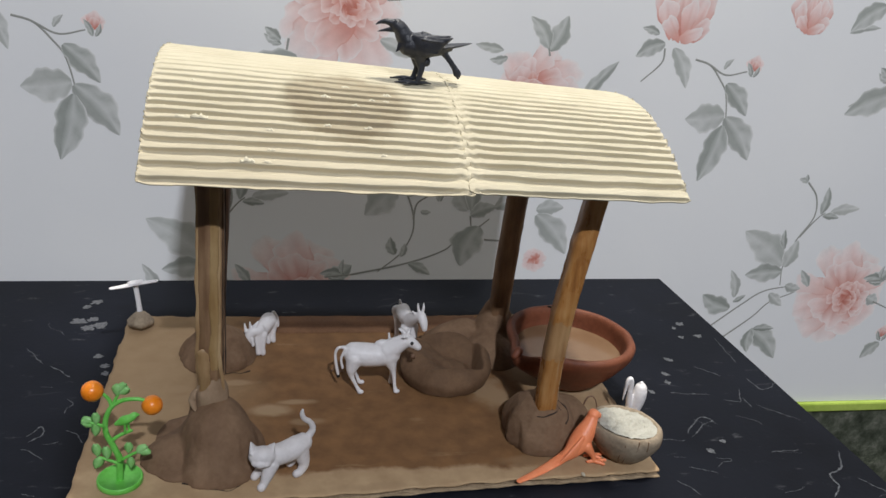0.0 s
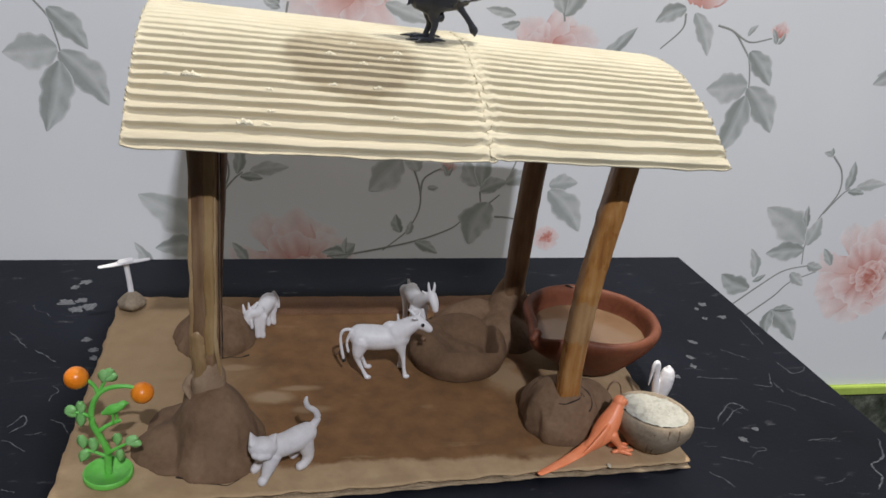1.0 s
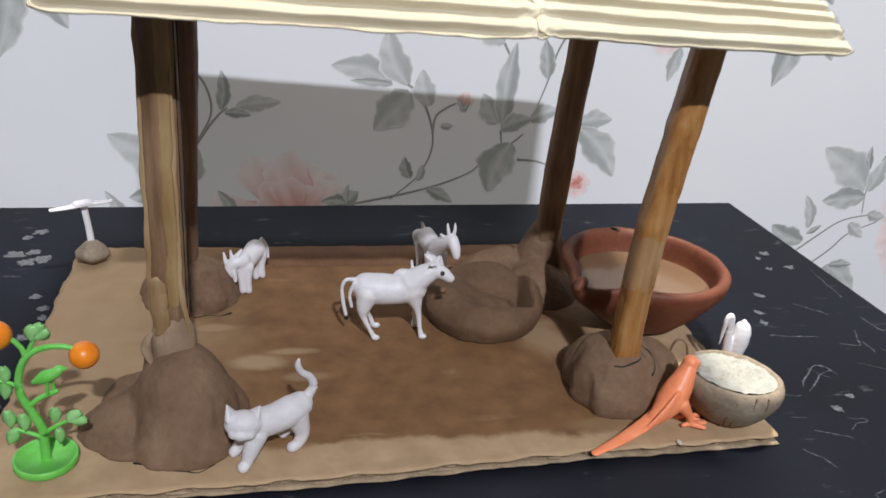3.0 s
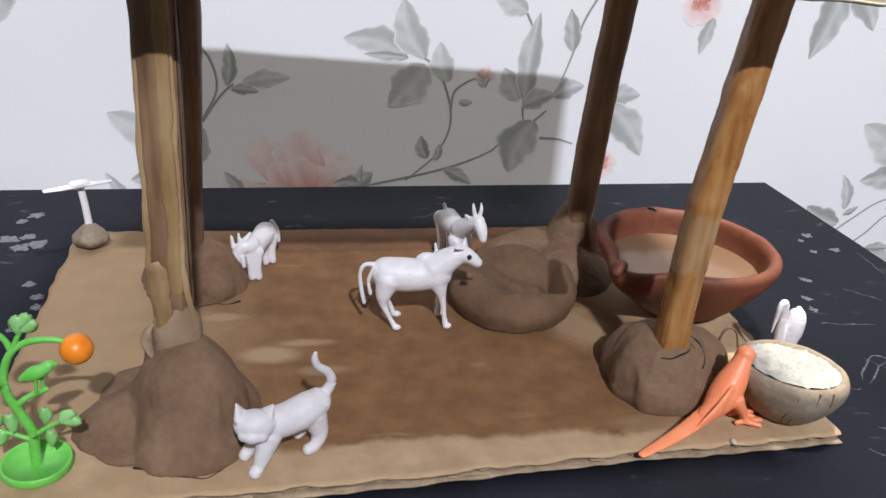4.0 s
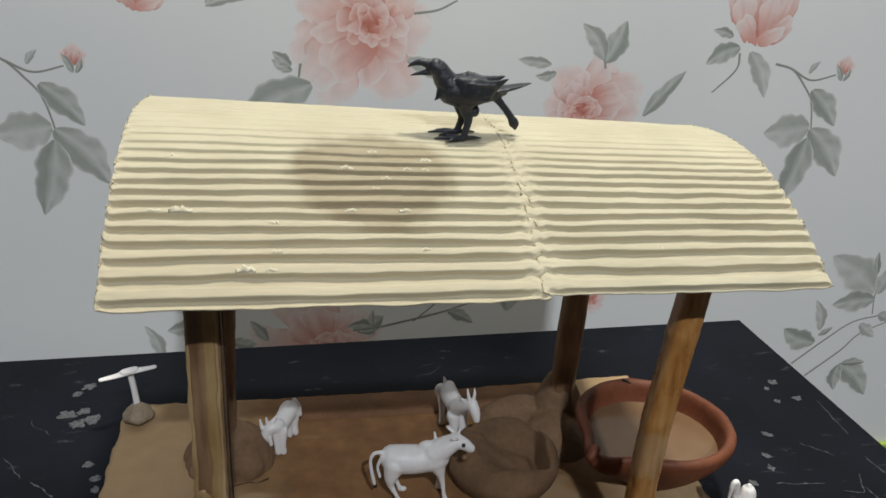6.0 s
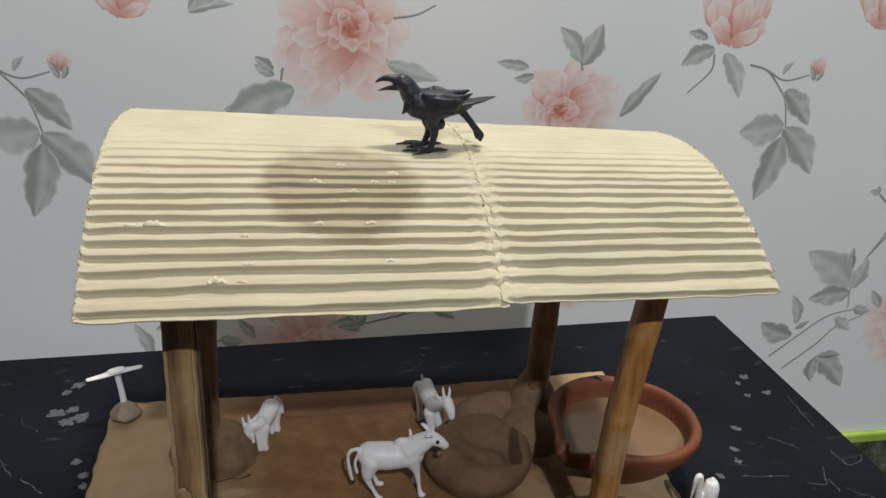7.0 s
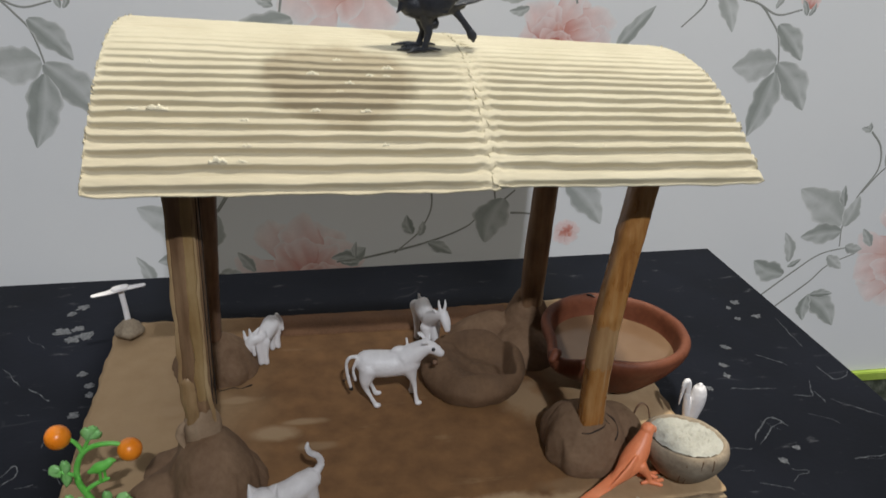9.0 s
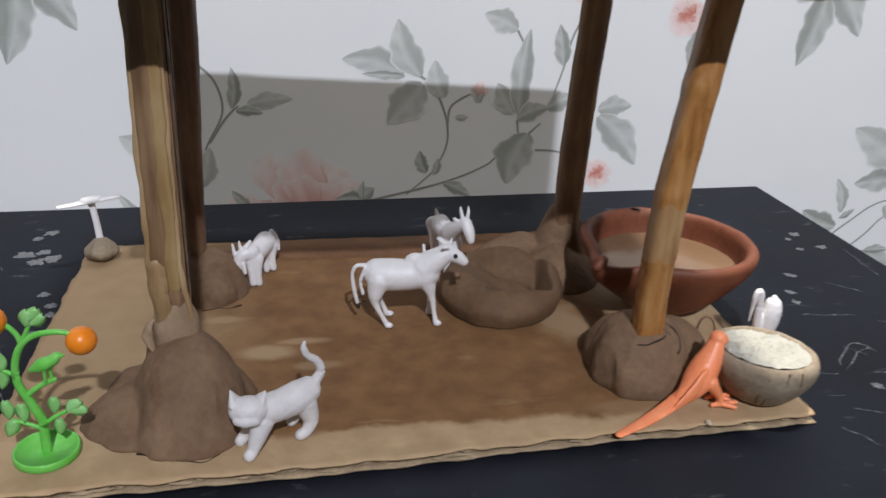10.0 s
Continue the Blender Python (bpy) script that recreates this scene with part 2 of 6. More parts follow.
M_DAMPCLAY = plain("damp_brown_clay", (0.104, 0.058, 0.031), (0.172, 0.102, 0.057), 0.8, 45, 300, 0.0018, 0.3, 0.6)
M_CLAY = plain("brown_modelling_clay", (0.143, 0.083, 0.047), (0.235, 0.149, 0.091), 0.85, 45, 300, 0.0018, 0.25, 0.6)
M_SMEAR = plain("dried_tan_clay", (0.24, 0.160, 0.098), (0.345, 0.245, 0.160), 0.85, 60, 350, 0.0015, 0.25, 0.6)
M_STRIP = plain("red_brown_mud", (0.115, 0.056, 0.028), (0.20, 0.105, 0.056), 0.85, 40, 500, 0.0012, 0.25, 0.5)
M_PALECLAY = plain("pale_dry_clay", (0.19, 0.143, 0.097), (0.385, 0.315, 0.228), 0.85, 55, 400, 0.0012, 0.25, 0.6)
M_TERRA = plain("terracotta", (0.110, 0.033, 0.016), (0.200, 0.066, 0.032), 0.58, 38, 300, 0.0012, 0.3)
M_WHITE = plain("white_plastic", (0.74, 0.715, 0.715), (0.81, 0.79, 0.79), 0.42, 120, 600, 0.0003, 0.5, 0.2)
M_CATWHITE = plain("matt_white_plastic", (0.62, 0.59, 0.585), (0.72, 0.69, 0.685), 0.55, 120, 600, 0.0005, 0.4, 0.35)
M_BLACK = plain("black_plastic", (0.009, 0.011, 0.017), (0.021, 0.024, 0.034), 0.46, 260, 900, 0.0013, 0.5, 0.6)
M_GAP = plain("dark_gap", (0.014, 0.009, 0.006), (0.03, 0.019, 0.012), 0.9)
M_EYE = plain("black_paint", (0.006, 0.006, 0.006), (0.012, 0.012, 0.012), 0.4)
M_ORANGE = plain("orange_plastic", (0.93, 0.26, 0.105), (0.98, 0.34, 0.16), 0.45, 120, 600, 0.0004)
M_FRUIT = plain("orange_fruit_plastic", (0.85, 0.22, 0.01), (0.95, 0.29, 0.02), 0.32, 120, 600, 0.0006)
M_LEAFGREEN = plain("light_green_plastic", (0.12, 0.52, 0.06), (0.20, 0.64, 0.12), 0.4, 120, 600, 0.0004)
M_LEAFPALE = plain("pale_green_plastic", (0.20, 0.52, 0.13), (0.32, 0.64, 0.24), 0.4, 200, 600, 0.0004)
M_FLOUR = plain("white_flour", (0.37, 0.358, 0.305), (0.455, 0.443, 0.385), 0.95, 150, 700, 0.0006, 0.2, 0.4)
M_FLUFF = plain("torn_paper", (0.50, 0.46, 0.345), (0.60, 0.56, 0.44), 0.9, 300, 900)


def murky_water():
    m, nt, b = shader("murky_water", 0.14, 0.0, 0.3)
    v = coords(nt)
    n1 = noise_tex(nt, v, 25, 3)
    nt.links.new(ramp(nt, n1, (0.3, (0.155, 0.090, 0.050)), (0.7, (0.205, 0.130, 0.078))), b.inputs["Base Color"])
    bump(nt, b, noise_tex(nt, v, 30, 1), 0.0006, 0.1)
    return m


M_WATER = murky_water()

# ---- building helpers ----


def link_mesh(name, bm, material, smooth=True):
    me = bpy.data.meshes.new(name)
    bm.to_mesh(me)
    bm.free()
    me.materials.append(material)
    if smooth:
        me.polygons.foreach_set("use_smooth", [True] * len(me.polygons))
    return new(name, me)


def part(name, bm, material, parent, label="", smooth=True):
    ob = link_mesh(name, bm, material, smooth)
    ob.parent = parent
    if label:
        tagged(ob, label)
    return ob


def thing(name, label, category, group="", kind=""):
    return tagged(new(name), label, category, group, kind)


def box(bm, x0, x1, y0, y1, z0, z1, bevel=0.0):
    vs = bmesh.ops.create_cube(bm, size=1)["verts"]
    for v in vs:
        v.co = Vector(((x0 + x1) / 2 + v.co.x * (x1 - x0), (y0 + y1) / 2 + v.co.y * (y1 - y0), (z0 + z1) / 2 + v.co.z * (z1 - z0)))
    if bevel:
        edges = list({e for v in vs for e in v.link_edges})
        bmesh.ops.bevel(bm, geom=edges, offset=bevel, segments=2, affect="EDGES")
    return bm


def smooth_path(pts, per=6):
    """Catmull-Rom through points of any length."""
    p = [np.array(q, float) for q in pts]
    if len(p) < 3:
        return [p[0] + (p[-1] - p[0]) * k / per for k in range(per + 1)]
    p = [2 * p[0] - p[1]] + p + [2 * p[-1] - p[-2]]
    out = []
    for i in range(1, len(p) - 2):
        for k in range(per):
            t = k / per
            a, b, c, d = p[i - 1:i + 3]
            out.append(0.5 * ((2 * b) + (c - a) * t + (2 * a - 5 * b + 4 * c - d) * t * t + (3 * b - a - 3 * c + d) * t ** 3))
    out.append(p[-2])
    return out


def tube(bm, pts, seg=22, per=7, flat=(1, 1), up=(0, 0, 1), caps=True):
    """A rounded tube through rows of x, y, z, radius. flat: the section's width and height; up: what stands across the width."""
    rows = smooth_path(pts, per)
    if caps:
        a, b, y, z = rows[0], rows[1], rows[-2], rows[-1]
        da, dz = a[:3] - b[:3], z[:3] - y[:3]
        da, dz = da / (np.linalg.norm(da) + 1e-9), dz / (np.linalg.norm(dz) + 1e-9)
        lead = [np.r_[a[:3] + da * a[3] * math.sin(t), a[3] * math.cos(t)] for t in (1.35, 0.9, 0.45)]
        tail = [np.r_[z[:3] + dz * z[3] * math.sin(t), z[3] * math.cos(t)] for t in (0.45, 0.9, 1.35)]
        rows = lead + rows + tail
    rings = []
    for i, r in enumerate(rows):
        d = rows[min(i + 1, len(rows) - 1)][:3] - rows[max(i - 1, 0)][:3]
        d = Vector(d).normalized()
        side = d.cross(Vector(up))
        if side.length < 1e-4:
            side = d.cross(Vector((0, 1, 0)))
        side.normalize()
        top = side.cross(d)
        rad = max(r[3], 1e-5)
        rings.append([bm.verts.new(Vector(r[:3]) + side * (math.cos(2 * math.pi * k / seg) * rad * flat[0]) + top * (math.sin(2 * math.pi * k / seg) * rad * flat[1])) for k in range(seg)])
    for a, b in zip(rings, rings[1:]):
        for k in range(seg):
            bm.faces.new((a[k], a[(k + 1) % seg], b[(k + 1) % seg], b[k]))
    bm.faces.new(rings[0][::-1])
    bm.faces.new(rings[-1])
    return bm


def ball(bm, x, y, z, r, stretch=(1, 1, 1), seg=14):
    vs = bmesh.ops.create_uvsphere(bm, u_segments=seg, v_segments=seg // 2 + 2, radius=r)["verts"]
    for v in vs:
        v.co = Vector((x + v.co.x * stretch[0], y + v.co.y * stretch[1], z + v.co.z * stretch[2]))
    return vs


def melt(bm, voxel, rounds):
    """Overlapping rounded forms melted into one skin."""
    tmp = link_mesh("melt", bm, M_WHITE)
    r = tmp.modifiers.new("melt", "REMESH")
    r.mode, r.voxel_size = "VOXEL", voxel
    s = tmp.modifiers.new("soft", "SMOOTH")
    s.factor, s.iterations = 0.5, rounds
    out = bmesh.new()
    out.from_mesh(tmp.evaluated_get(bpy.context.evaluated_depsgraph_get()).to_mesh())
    bpy.data.objects.remove(tmp)
    return out


def figurine(name, bm, material, label, category, voxel=0.00042, dots=(), body=None, rounds=14, last=2):
    """A moulded toy: a well softened body, fine limbs joined to it; dots are painted eyes."""
    if body:
        soft = bpy.data.meshes.new("soft_body")
        melt(body, voxel * 1.15, rounds).to_mesh(soft)
        bm.from_mesh(soft)
        bpy.data.meshes.remove(soft)
    out = melt(bm, voxel, last)
    for v in out.verts:
        v.co += v.normal * 0.00009 * fbm(v.co.x * 420, v.co.y * 420, v.co.z * 420)
    before = len(out.faces)
    for x, y, z, rad in dots:
        ball(out, x, y, z, rad, seg=10)
    out.faces.ensure_lookup_table()
    for f in out.faces[before:]:
        f.material_index = 1
    ob = link_mesh(name, out, material)
    ob.data.materials.append(M_EYE)
    return tagged(ob, label, category)


def fbm(x, y, z, octaves=3):
    return noise.fractal(Vector((x, y, z)), 0.9, 2.1, octaves)


# ---- room ----
WALL_Y = 1.152
FLOOR_Z = -0.75


def flat_part(name, box_args, material, label, kind="structure", parent=None, bevel=0.0):
    ob = link_mesh(name, box(bmesh.new(), *box_args, bevel=bevel), material, False)
    if parent:
        ob.parent = parent
    return tagged(ob, label, "", "", kind)


wall = flat_part("wall_north", (-2.4, 2.6, WALL_Y, WALL_Y + 0.12, -0.204, 2.75), M_WALL, "pale grey wallpapered wall with printed pink roses")
flat_part("trim", (-2.4, 2.6, WALL_Y - 0.006, WALL_Y + 0.12, -0.216, -0.2045), M_GREEN, "narrow lime green painted trim along the wall", bevel=0.001)
flat_part("wall_dado", (-2.4, 2.6, WALL_Y + 0.002, WALL_Y + 0.12, FLOOR_Z, -0.2165), M_STONE, "rough dark grey-green stone dado below the trim")
flat_part("wall_south", (-2.4, 2.6, -2.42, -2.3, FLOOR_Z, 2.75), M_PLASTER, "plain beige painted wall")
flat_part("wall_west", (-2.52, -2.401, -2.42, WALL_Y + 0.12, FLOOR_Z, 2.75), M_PLASTER, "plain beige painted wall")
flat_part("wall_east", (2.601, 2.72, -2.42, WALL_Y + 0.12, FLOOR_Z, 2.75), M_PLASTER, "plain beige painted wall")
flat_part("ceiling", (-2.52, 2.72, -2.42, WALL_Y + 0.12, 2.751, 2.85), M_PLASTER, "plain beige ceiling")
flat_part("floor", (-2.52, 2.72, -2.42, WALL_Y + 0.12, FLOOR_Z - 0.1, FLOOR_Z - 0.001), M_FLOOR, "plain grey tiled floor")

# ---- printed flowers on the wallpaper ----
REPEAT = 0.653
PV, PF, PC = [], [], []
LEAF_DARK, LEAF_MID, LEAF_PALE = (0.155, 0.176, 0.155), (0.325, 0.350, 0.328), (0.54, 0.56, 0.552)
STEM = (0.185, 0.19, 0.165)
PINK_DEEP, PINK_MID, PINK_PALE = (0.52, 0.180, 0.140), (0.67, 0.37, 0.325), (0.765, 0.625, 0.615)
rng = random.Random(4)
layer = [0]


def blend(a, b, t):
    return tuple(p + (q - p) * t for p, q in zip(a, b))


def grid_print(rows, colours):
    """Lays down one printed shape from rows of wall points; each shape a hair in front of the one before."""
    layer[0] += 1
    base, width = len(PV), len(rows[0])
    y = WALL_Y - 0.00002 - 0.00000025 * layer[0]
    for row, tint in zip(rows, colours):
        PV.extend((x, y, z) for x, z in row)
        PC.extend(tint)
    for i in range(len(rows) - 1):
        for j in range(width - 1):
            k = base + i * width + j
            PF.append((k, k + 1, k + width + 1, k + width))


def leaf(x0, z0, x1, z1, w):
    dx, dz = x1 - x0, z1 - z0
    n = math.hypot(dx, dz)
    ux, uz = dx / n, dz / n
    bend, shade, fade = rng.uniform(-0.10, 0.10), rng.random(), rng.uniform(0.0, 0.5)
    tone = blend(LEAF_DARK, LEAF_MID, 0.35 + 0.5 * shade)
    if n < 0.028:
        tone = blend(tone, LEAF_DARK, 0.5)
    rows, cols = [], []
    for i in range(21):
        t = i / 20
        half = w * 0.5 * (math.sin(math.pi * min(1, t * 0.97 + 0.02) ** 0.82) ** 0.85) * (1 + 0.09 * math.sin(t * 13 + shade * 9) + 0.06 * math.sin(t * 29 + shade * 20))
        off = bend * n * math.sin(math.pi * t)
        row, tint = [], []
        for k, s in enumerate((-1.0, -0.8, -0.4, -0.06, 0.06, 0.4, 0.8, 1.0)):
            row.append((x0 + ux * n * t - uz * (off + s * half), z0 + uz * n * t + ux * (off + s * half)))
            c = blend(tone, LEAF_PALE, ((0.80 if s > 0 else 0.12) + 0.3 * max(0.0, abs(s) - 0.5)) * (0.45 + 0.55 * abs(math.sin(t * 9 - abs(s) * 2.2 + shade * 5))) * (0.55 + 0.6 * t))
            if abs(s) < 0.1:
                c = blend(c, LEAF_PALE, 0.6)
            if abs(s) == 1.0:
                c = blend(c, PAPER, 0.62 if s < 0 else 0.8)
            tint.append((*blend(c, PAPER, fade * 0.45 + 0.25 * t * fade), 1))
        rows.append(row), cols.append(tint)
    grid_print(rows, cols)


def stem(*pts):
    path = smooth_path(pts, 7)
    rows, cols = [], []
    for i, p in enumerate(path):
        d = path[min(i + 1, len(path) - 1)] - path[max(i - 1, 0)]
        d = d / (np.linalg.norm(d) + 1e-9)
        h = 0.00085 * (1.25 - 0.5 * i / len(path))
        rows.append([(p[0] - d[1] * h * s, p[1] + d[0] * h * s) for s in (-1, 0, 1)])
        cols.append([(*STEM, 1), (*blend(STEM, LEAF_PALE, 0.35), 1), (*blend(STEM, PAPER, 0.3), 1)])
    grid_print(rows, cols)


petal_rng = random.Random(21)


def round_petal(x, z, ang, length, width, inner, outer, fade):
    """A cupped petal: dark where it tucks under the next, streaked lengthwise, pale at its rolled rim, which may wash out into the paper."""
    w1, w2, w3 = petal_rng.uniform(0, 6), petal_rng.uniform(0, 6), petal_rng.uniform(0, 6)
    rim = blend(blend(outer, (0.82, 0.74, 0.74), 0.5), PAPER, fade)
    ca, sa = math.cos(ang), math.sin(ang)
    rows, cols = [], []
    for i in range(8):
        t = i / 7
        row, tint = [], []
        for k in range(29):
            a = 2 * math.pi * k / 28
            q = t * (1 + 0.11 * math.sin(3 * a + w1) + 0.07 * math.sin(5 * a + w2) + 0.04 * math.sin(9 * a + w3))
            u, v = q * math.cos(a), q * math.sin(a) * (1 + 0.30 * math.cos(a))
            row.append((x + length * u * ca - width * v * sa, z + length * u * sa + width * v * ca))
            g = min(1, max(0, (u + 0.85) / 1.6))
            c = blend(inner, outer, g * g * (3 - 2 * g))
            c = blend(c, inner, 0.45 * max(0, math.sin(6.5 * v + w2)) * (1 - 0.55 * g))
            c = blend(c, (0.84, 0.76, 0.74), 0.30 * max(0, math.sin(5 * v + w3)) * g)
            if u > 0:
                c = blend(c, rim, u * max(0, (t - 0.45) / 0.55) ** 1.3)
            if i == 7:
                c = blend(c, blend(inner, PINK_DEEP, 0.6) if u < 0.2 else PAPER, 0.45 if u < 0.2 else 0.15 + 0.7 * fade)
            tint.append((*c, 1))
        rows.append(row), cols.append(tint)
    grid_print(rows, cols)


def rose(x, z, r, droop=0.0, heart=(0.0, 0.0)):
    """An open rose: loose petals fan out from its heart and wash out into the paper; the heart is a tight knot of small deep ones."""
    u = petal_rng.uniform
    hx, hz = x + heart[0] * r, z + heart[1] * r

    def reach(a):
        """From the heart to the flower's outline."""
        b = heart[0] * math.cos(a) + heart[1] * math.sin(a)
        far = -b + math.sqrt(max(0.05, b * b + 1 - heart[0] ** 2 - heart[1] ** 2))
        return r * far * (1 + 0.22 * droop * max(0.0, -math.sin(a)))
    turn = u(0, 6)
    for k in range(13):
        a = turn + k * 2.399 + u(-0.2, 0.2)
        far = reach(a)
        round_petal(hx + far * 0.62 * math.cos(a), hz + far * 0.62 * math.sin(a), a + u(-0.30, 0.30), far * u(0.34, 0.46), r * u(0.26, 0.40),
                    blend(PINK_MID, PINK_PALE, u(0.1, 0.5)), blend(PINK_PALE, PAPER, u(0.0, 0.35)), u(0.35, 0.9))
    for k in range(11):
        a = turn + 1.1 + k * 2.399 + u(-0.25, 0.25)
        far = reach(a)
        round_petal(hx + far * 0.40 * math.cos(a), hz + far * 0.40 * math.sin(a), a + u(-0.45, 0.45), far * u(0.22, 0.32), r * u(0.16, 0.27),
                    blend(PINK_DEEP, PINK_MID, u(0.25, 0.6)), blend(PINK_MID, PINK_PALE, u(0.55, 0.95)), u(0.0, 0.35))
    for k in range(13):
        a = turn + 0.4 + k * 2.399
        far = r * (0.34 - 0.020 * k)
        round_petal(hx + far * math.cos(a), hz + far * 0.85 * math.sin(a), a + u(-0.8, 0.8), r * u(0.11, 0.18), r * u(0.10, 0.17),
                    blend(PINK_DEEP, PINK_MID, u(0.0, 0.25)), blend(PINK_MID, PINK_PALE, u(0.0, 0.6)), 0.0)
    for k in range(4):
        a = turn + 2.2 + k * 1.7
        round_petal(hx + r * 0.09 * math.cos(a), hz + r * 0.09 * math.sin(a), a + 0.9, r * u(0.10, 0.16), r * u(0.07, 0.11), blend(PINK_DEEP, (0.40, 0.13, 0.10), 0.45), blend(PINK_DEEP, PINK_MID, 0.7), 0.0)


def small_rose(x, z, r):
    """A small rose: a pale loose ring round a tight deep heart."""
    u = petal_rng.uniform
    for k in range(6):
        a = 0.4 + k * 1.05 + u(-0.2, 0.2)
        round_petal(x + 0.55 * r * math.cos(a), z + 0.55 * r * math.sin(a), a, r * 0.48, r * 0.50, blend(PINK_MID, PINK_PALE, 0.7), PINK_PALE, u(0.5, 0.9))
    for k in range(5):
        a = 1.0 + k * 2.399
        far = r * (0.36 - 0.06 * k)
        round_petal(x + far * math.cos(a), z + far * math.sin(a), a + 0.7, r * u(0.26, 0.34), r * u(0.18, 0.26), PINK_DEEP, blend(PINK_DEEP, PINK_MID, 0.8), 0.0)


def cup_rose(x, z, r):
    """A half-open rose seen from its side: upright petals rising from the base, the hindmost deepest."""
    u = petal_rng.uniform
    for off, lean, tall, wide, deep, lift in ((-0.50, 0.10, 0.70, 0.42, 0.75, 0.1), (0.52, -0.05, 0.72, 0.40, 0.8, 0.1), (0.0, 0.0, 0.86, 0.52, 0.5, 0.1), (-0.26, 0.10, 0.84, 0.30, 0.6, 0.1), (0.26, -0.12, 0.80, 0.28, 0.35, 0.1),
                                              (-0.04, 0.04, 0.70, 0.22, 0.15, 0.0), (0.40, -0.35, 0.66, 0.26, 0.85, 0.0), (-0.46, 0.25, 0.58, 0.28, 0.95, -0.15), (0.16, -0.10, 0.58, 0.24, 0.7, -0.15),
                                              (0.50, -0.90, 0.48, 0.24, 0.45, -0.50), (0.30, -1.15, 0.40, 0.20, 0.9, -0.62), (-0.30, 0.60, 0.42, 0.22, 0.8, -0.45)):
        round_petal(x + off * r, z + lift * r, math.pi / 2 + lean, r * tall, r * wide, blend(PINK_DEEP, PINK_MID, deep), blend(PINK_MID, PINK_PALE, 0.55 + 0.45 * deep), u(0.1, 0.6))


def bud(x, z, r):
    for a, far in ((0.5, 0.35), (2.5, 0.35), (1.5, 0.45)):
        round_petal(x + far * r * math.cos(a), z + far * r * math.sin(a), a, r * 0.62, r * 0.55, blend(PINK_DEEP, PINK_MID, 0.6), PINK_PALE, 0.35)
    round_petal(x, z + 0.05 * r, 1.4, r * 0.50, r * 0.42, PINK_DEEP, blend(PINK_MID, PINK_PALE, 0.4), 0.1)
    leaf(x - 0.1 * r, z - 0.95 * r, x - 0.75 * r, z + 0.4 * r, 0.55 * r)
    leaf(x + 0.1 * r, z - 0.95 * r, x + 0.55 * r, z + 0.1 * r, 0.45 * r)


def calyx(x, z, r):
    leaf(x + 0.8 * r, z - 0.7 * r, x - 1.1 * r, z - 0.1 * r, 1.1 * r)
    leaf(x + 0.7 * r, z - 0.6 * r, x + 0.4 * r, z + 0.9 * r, 0.9 * r)


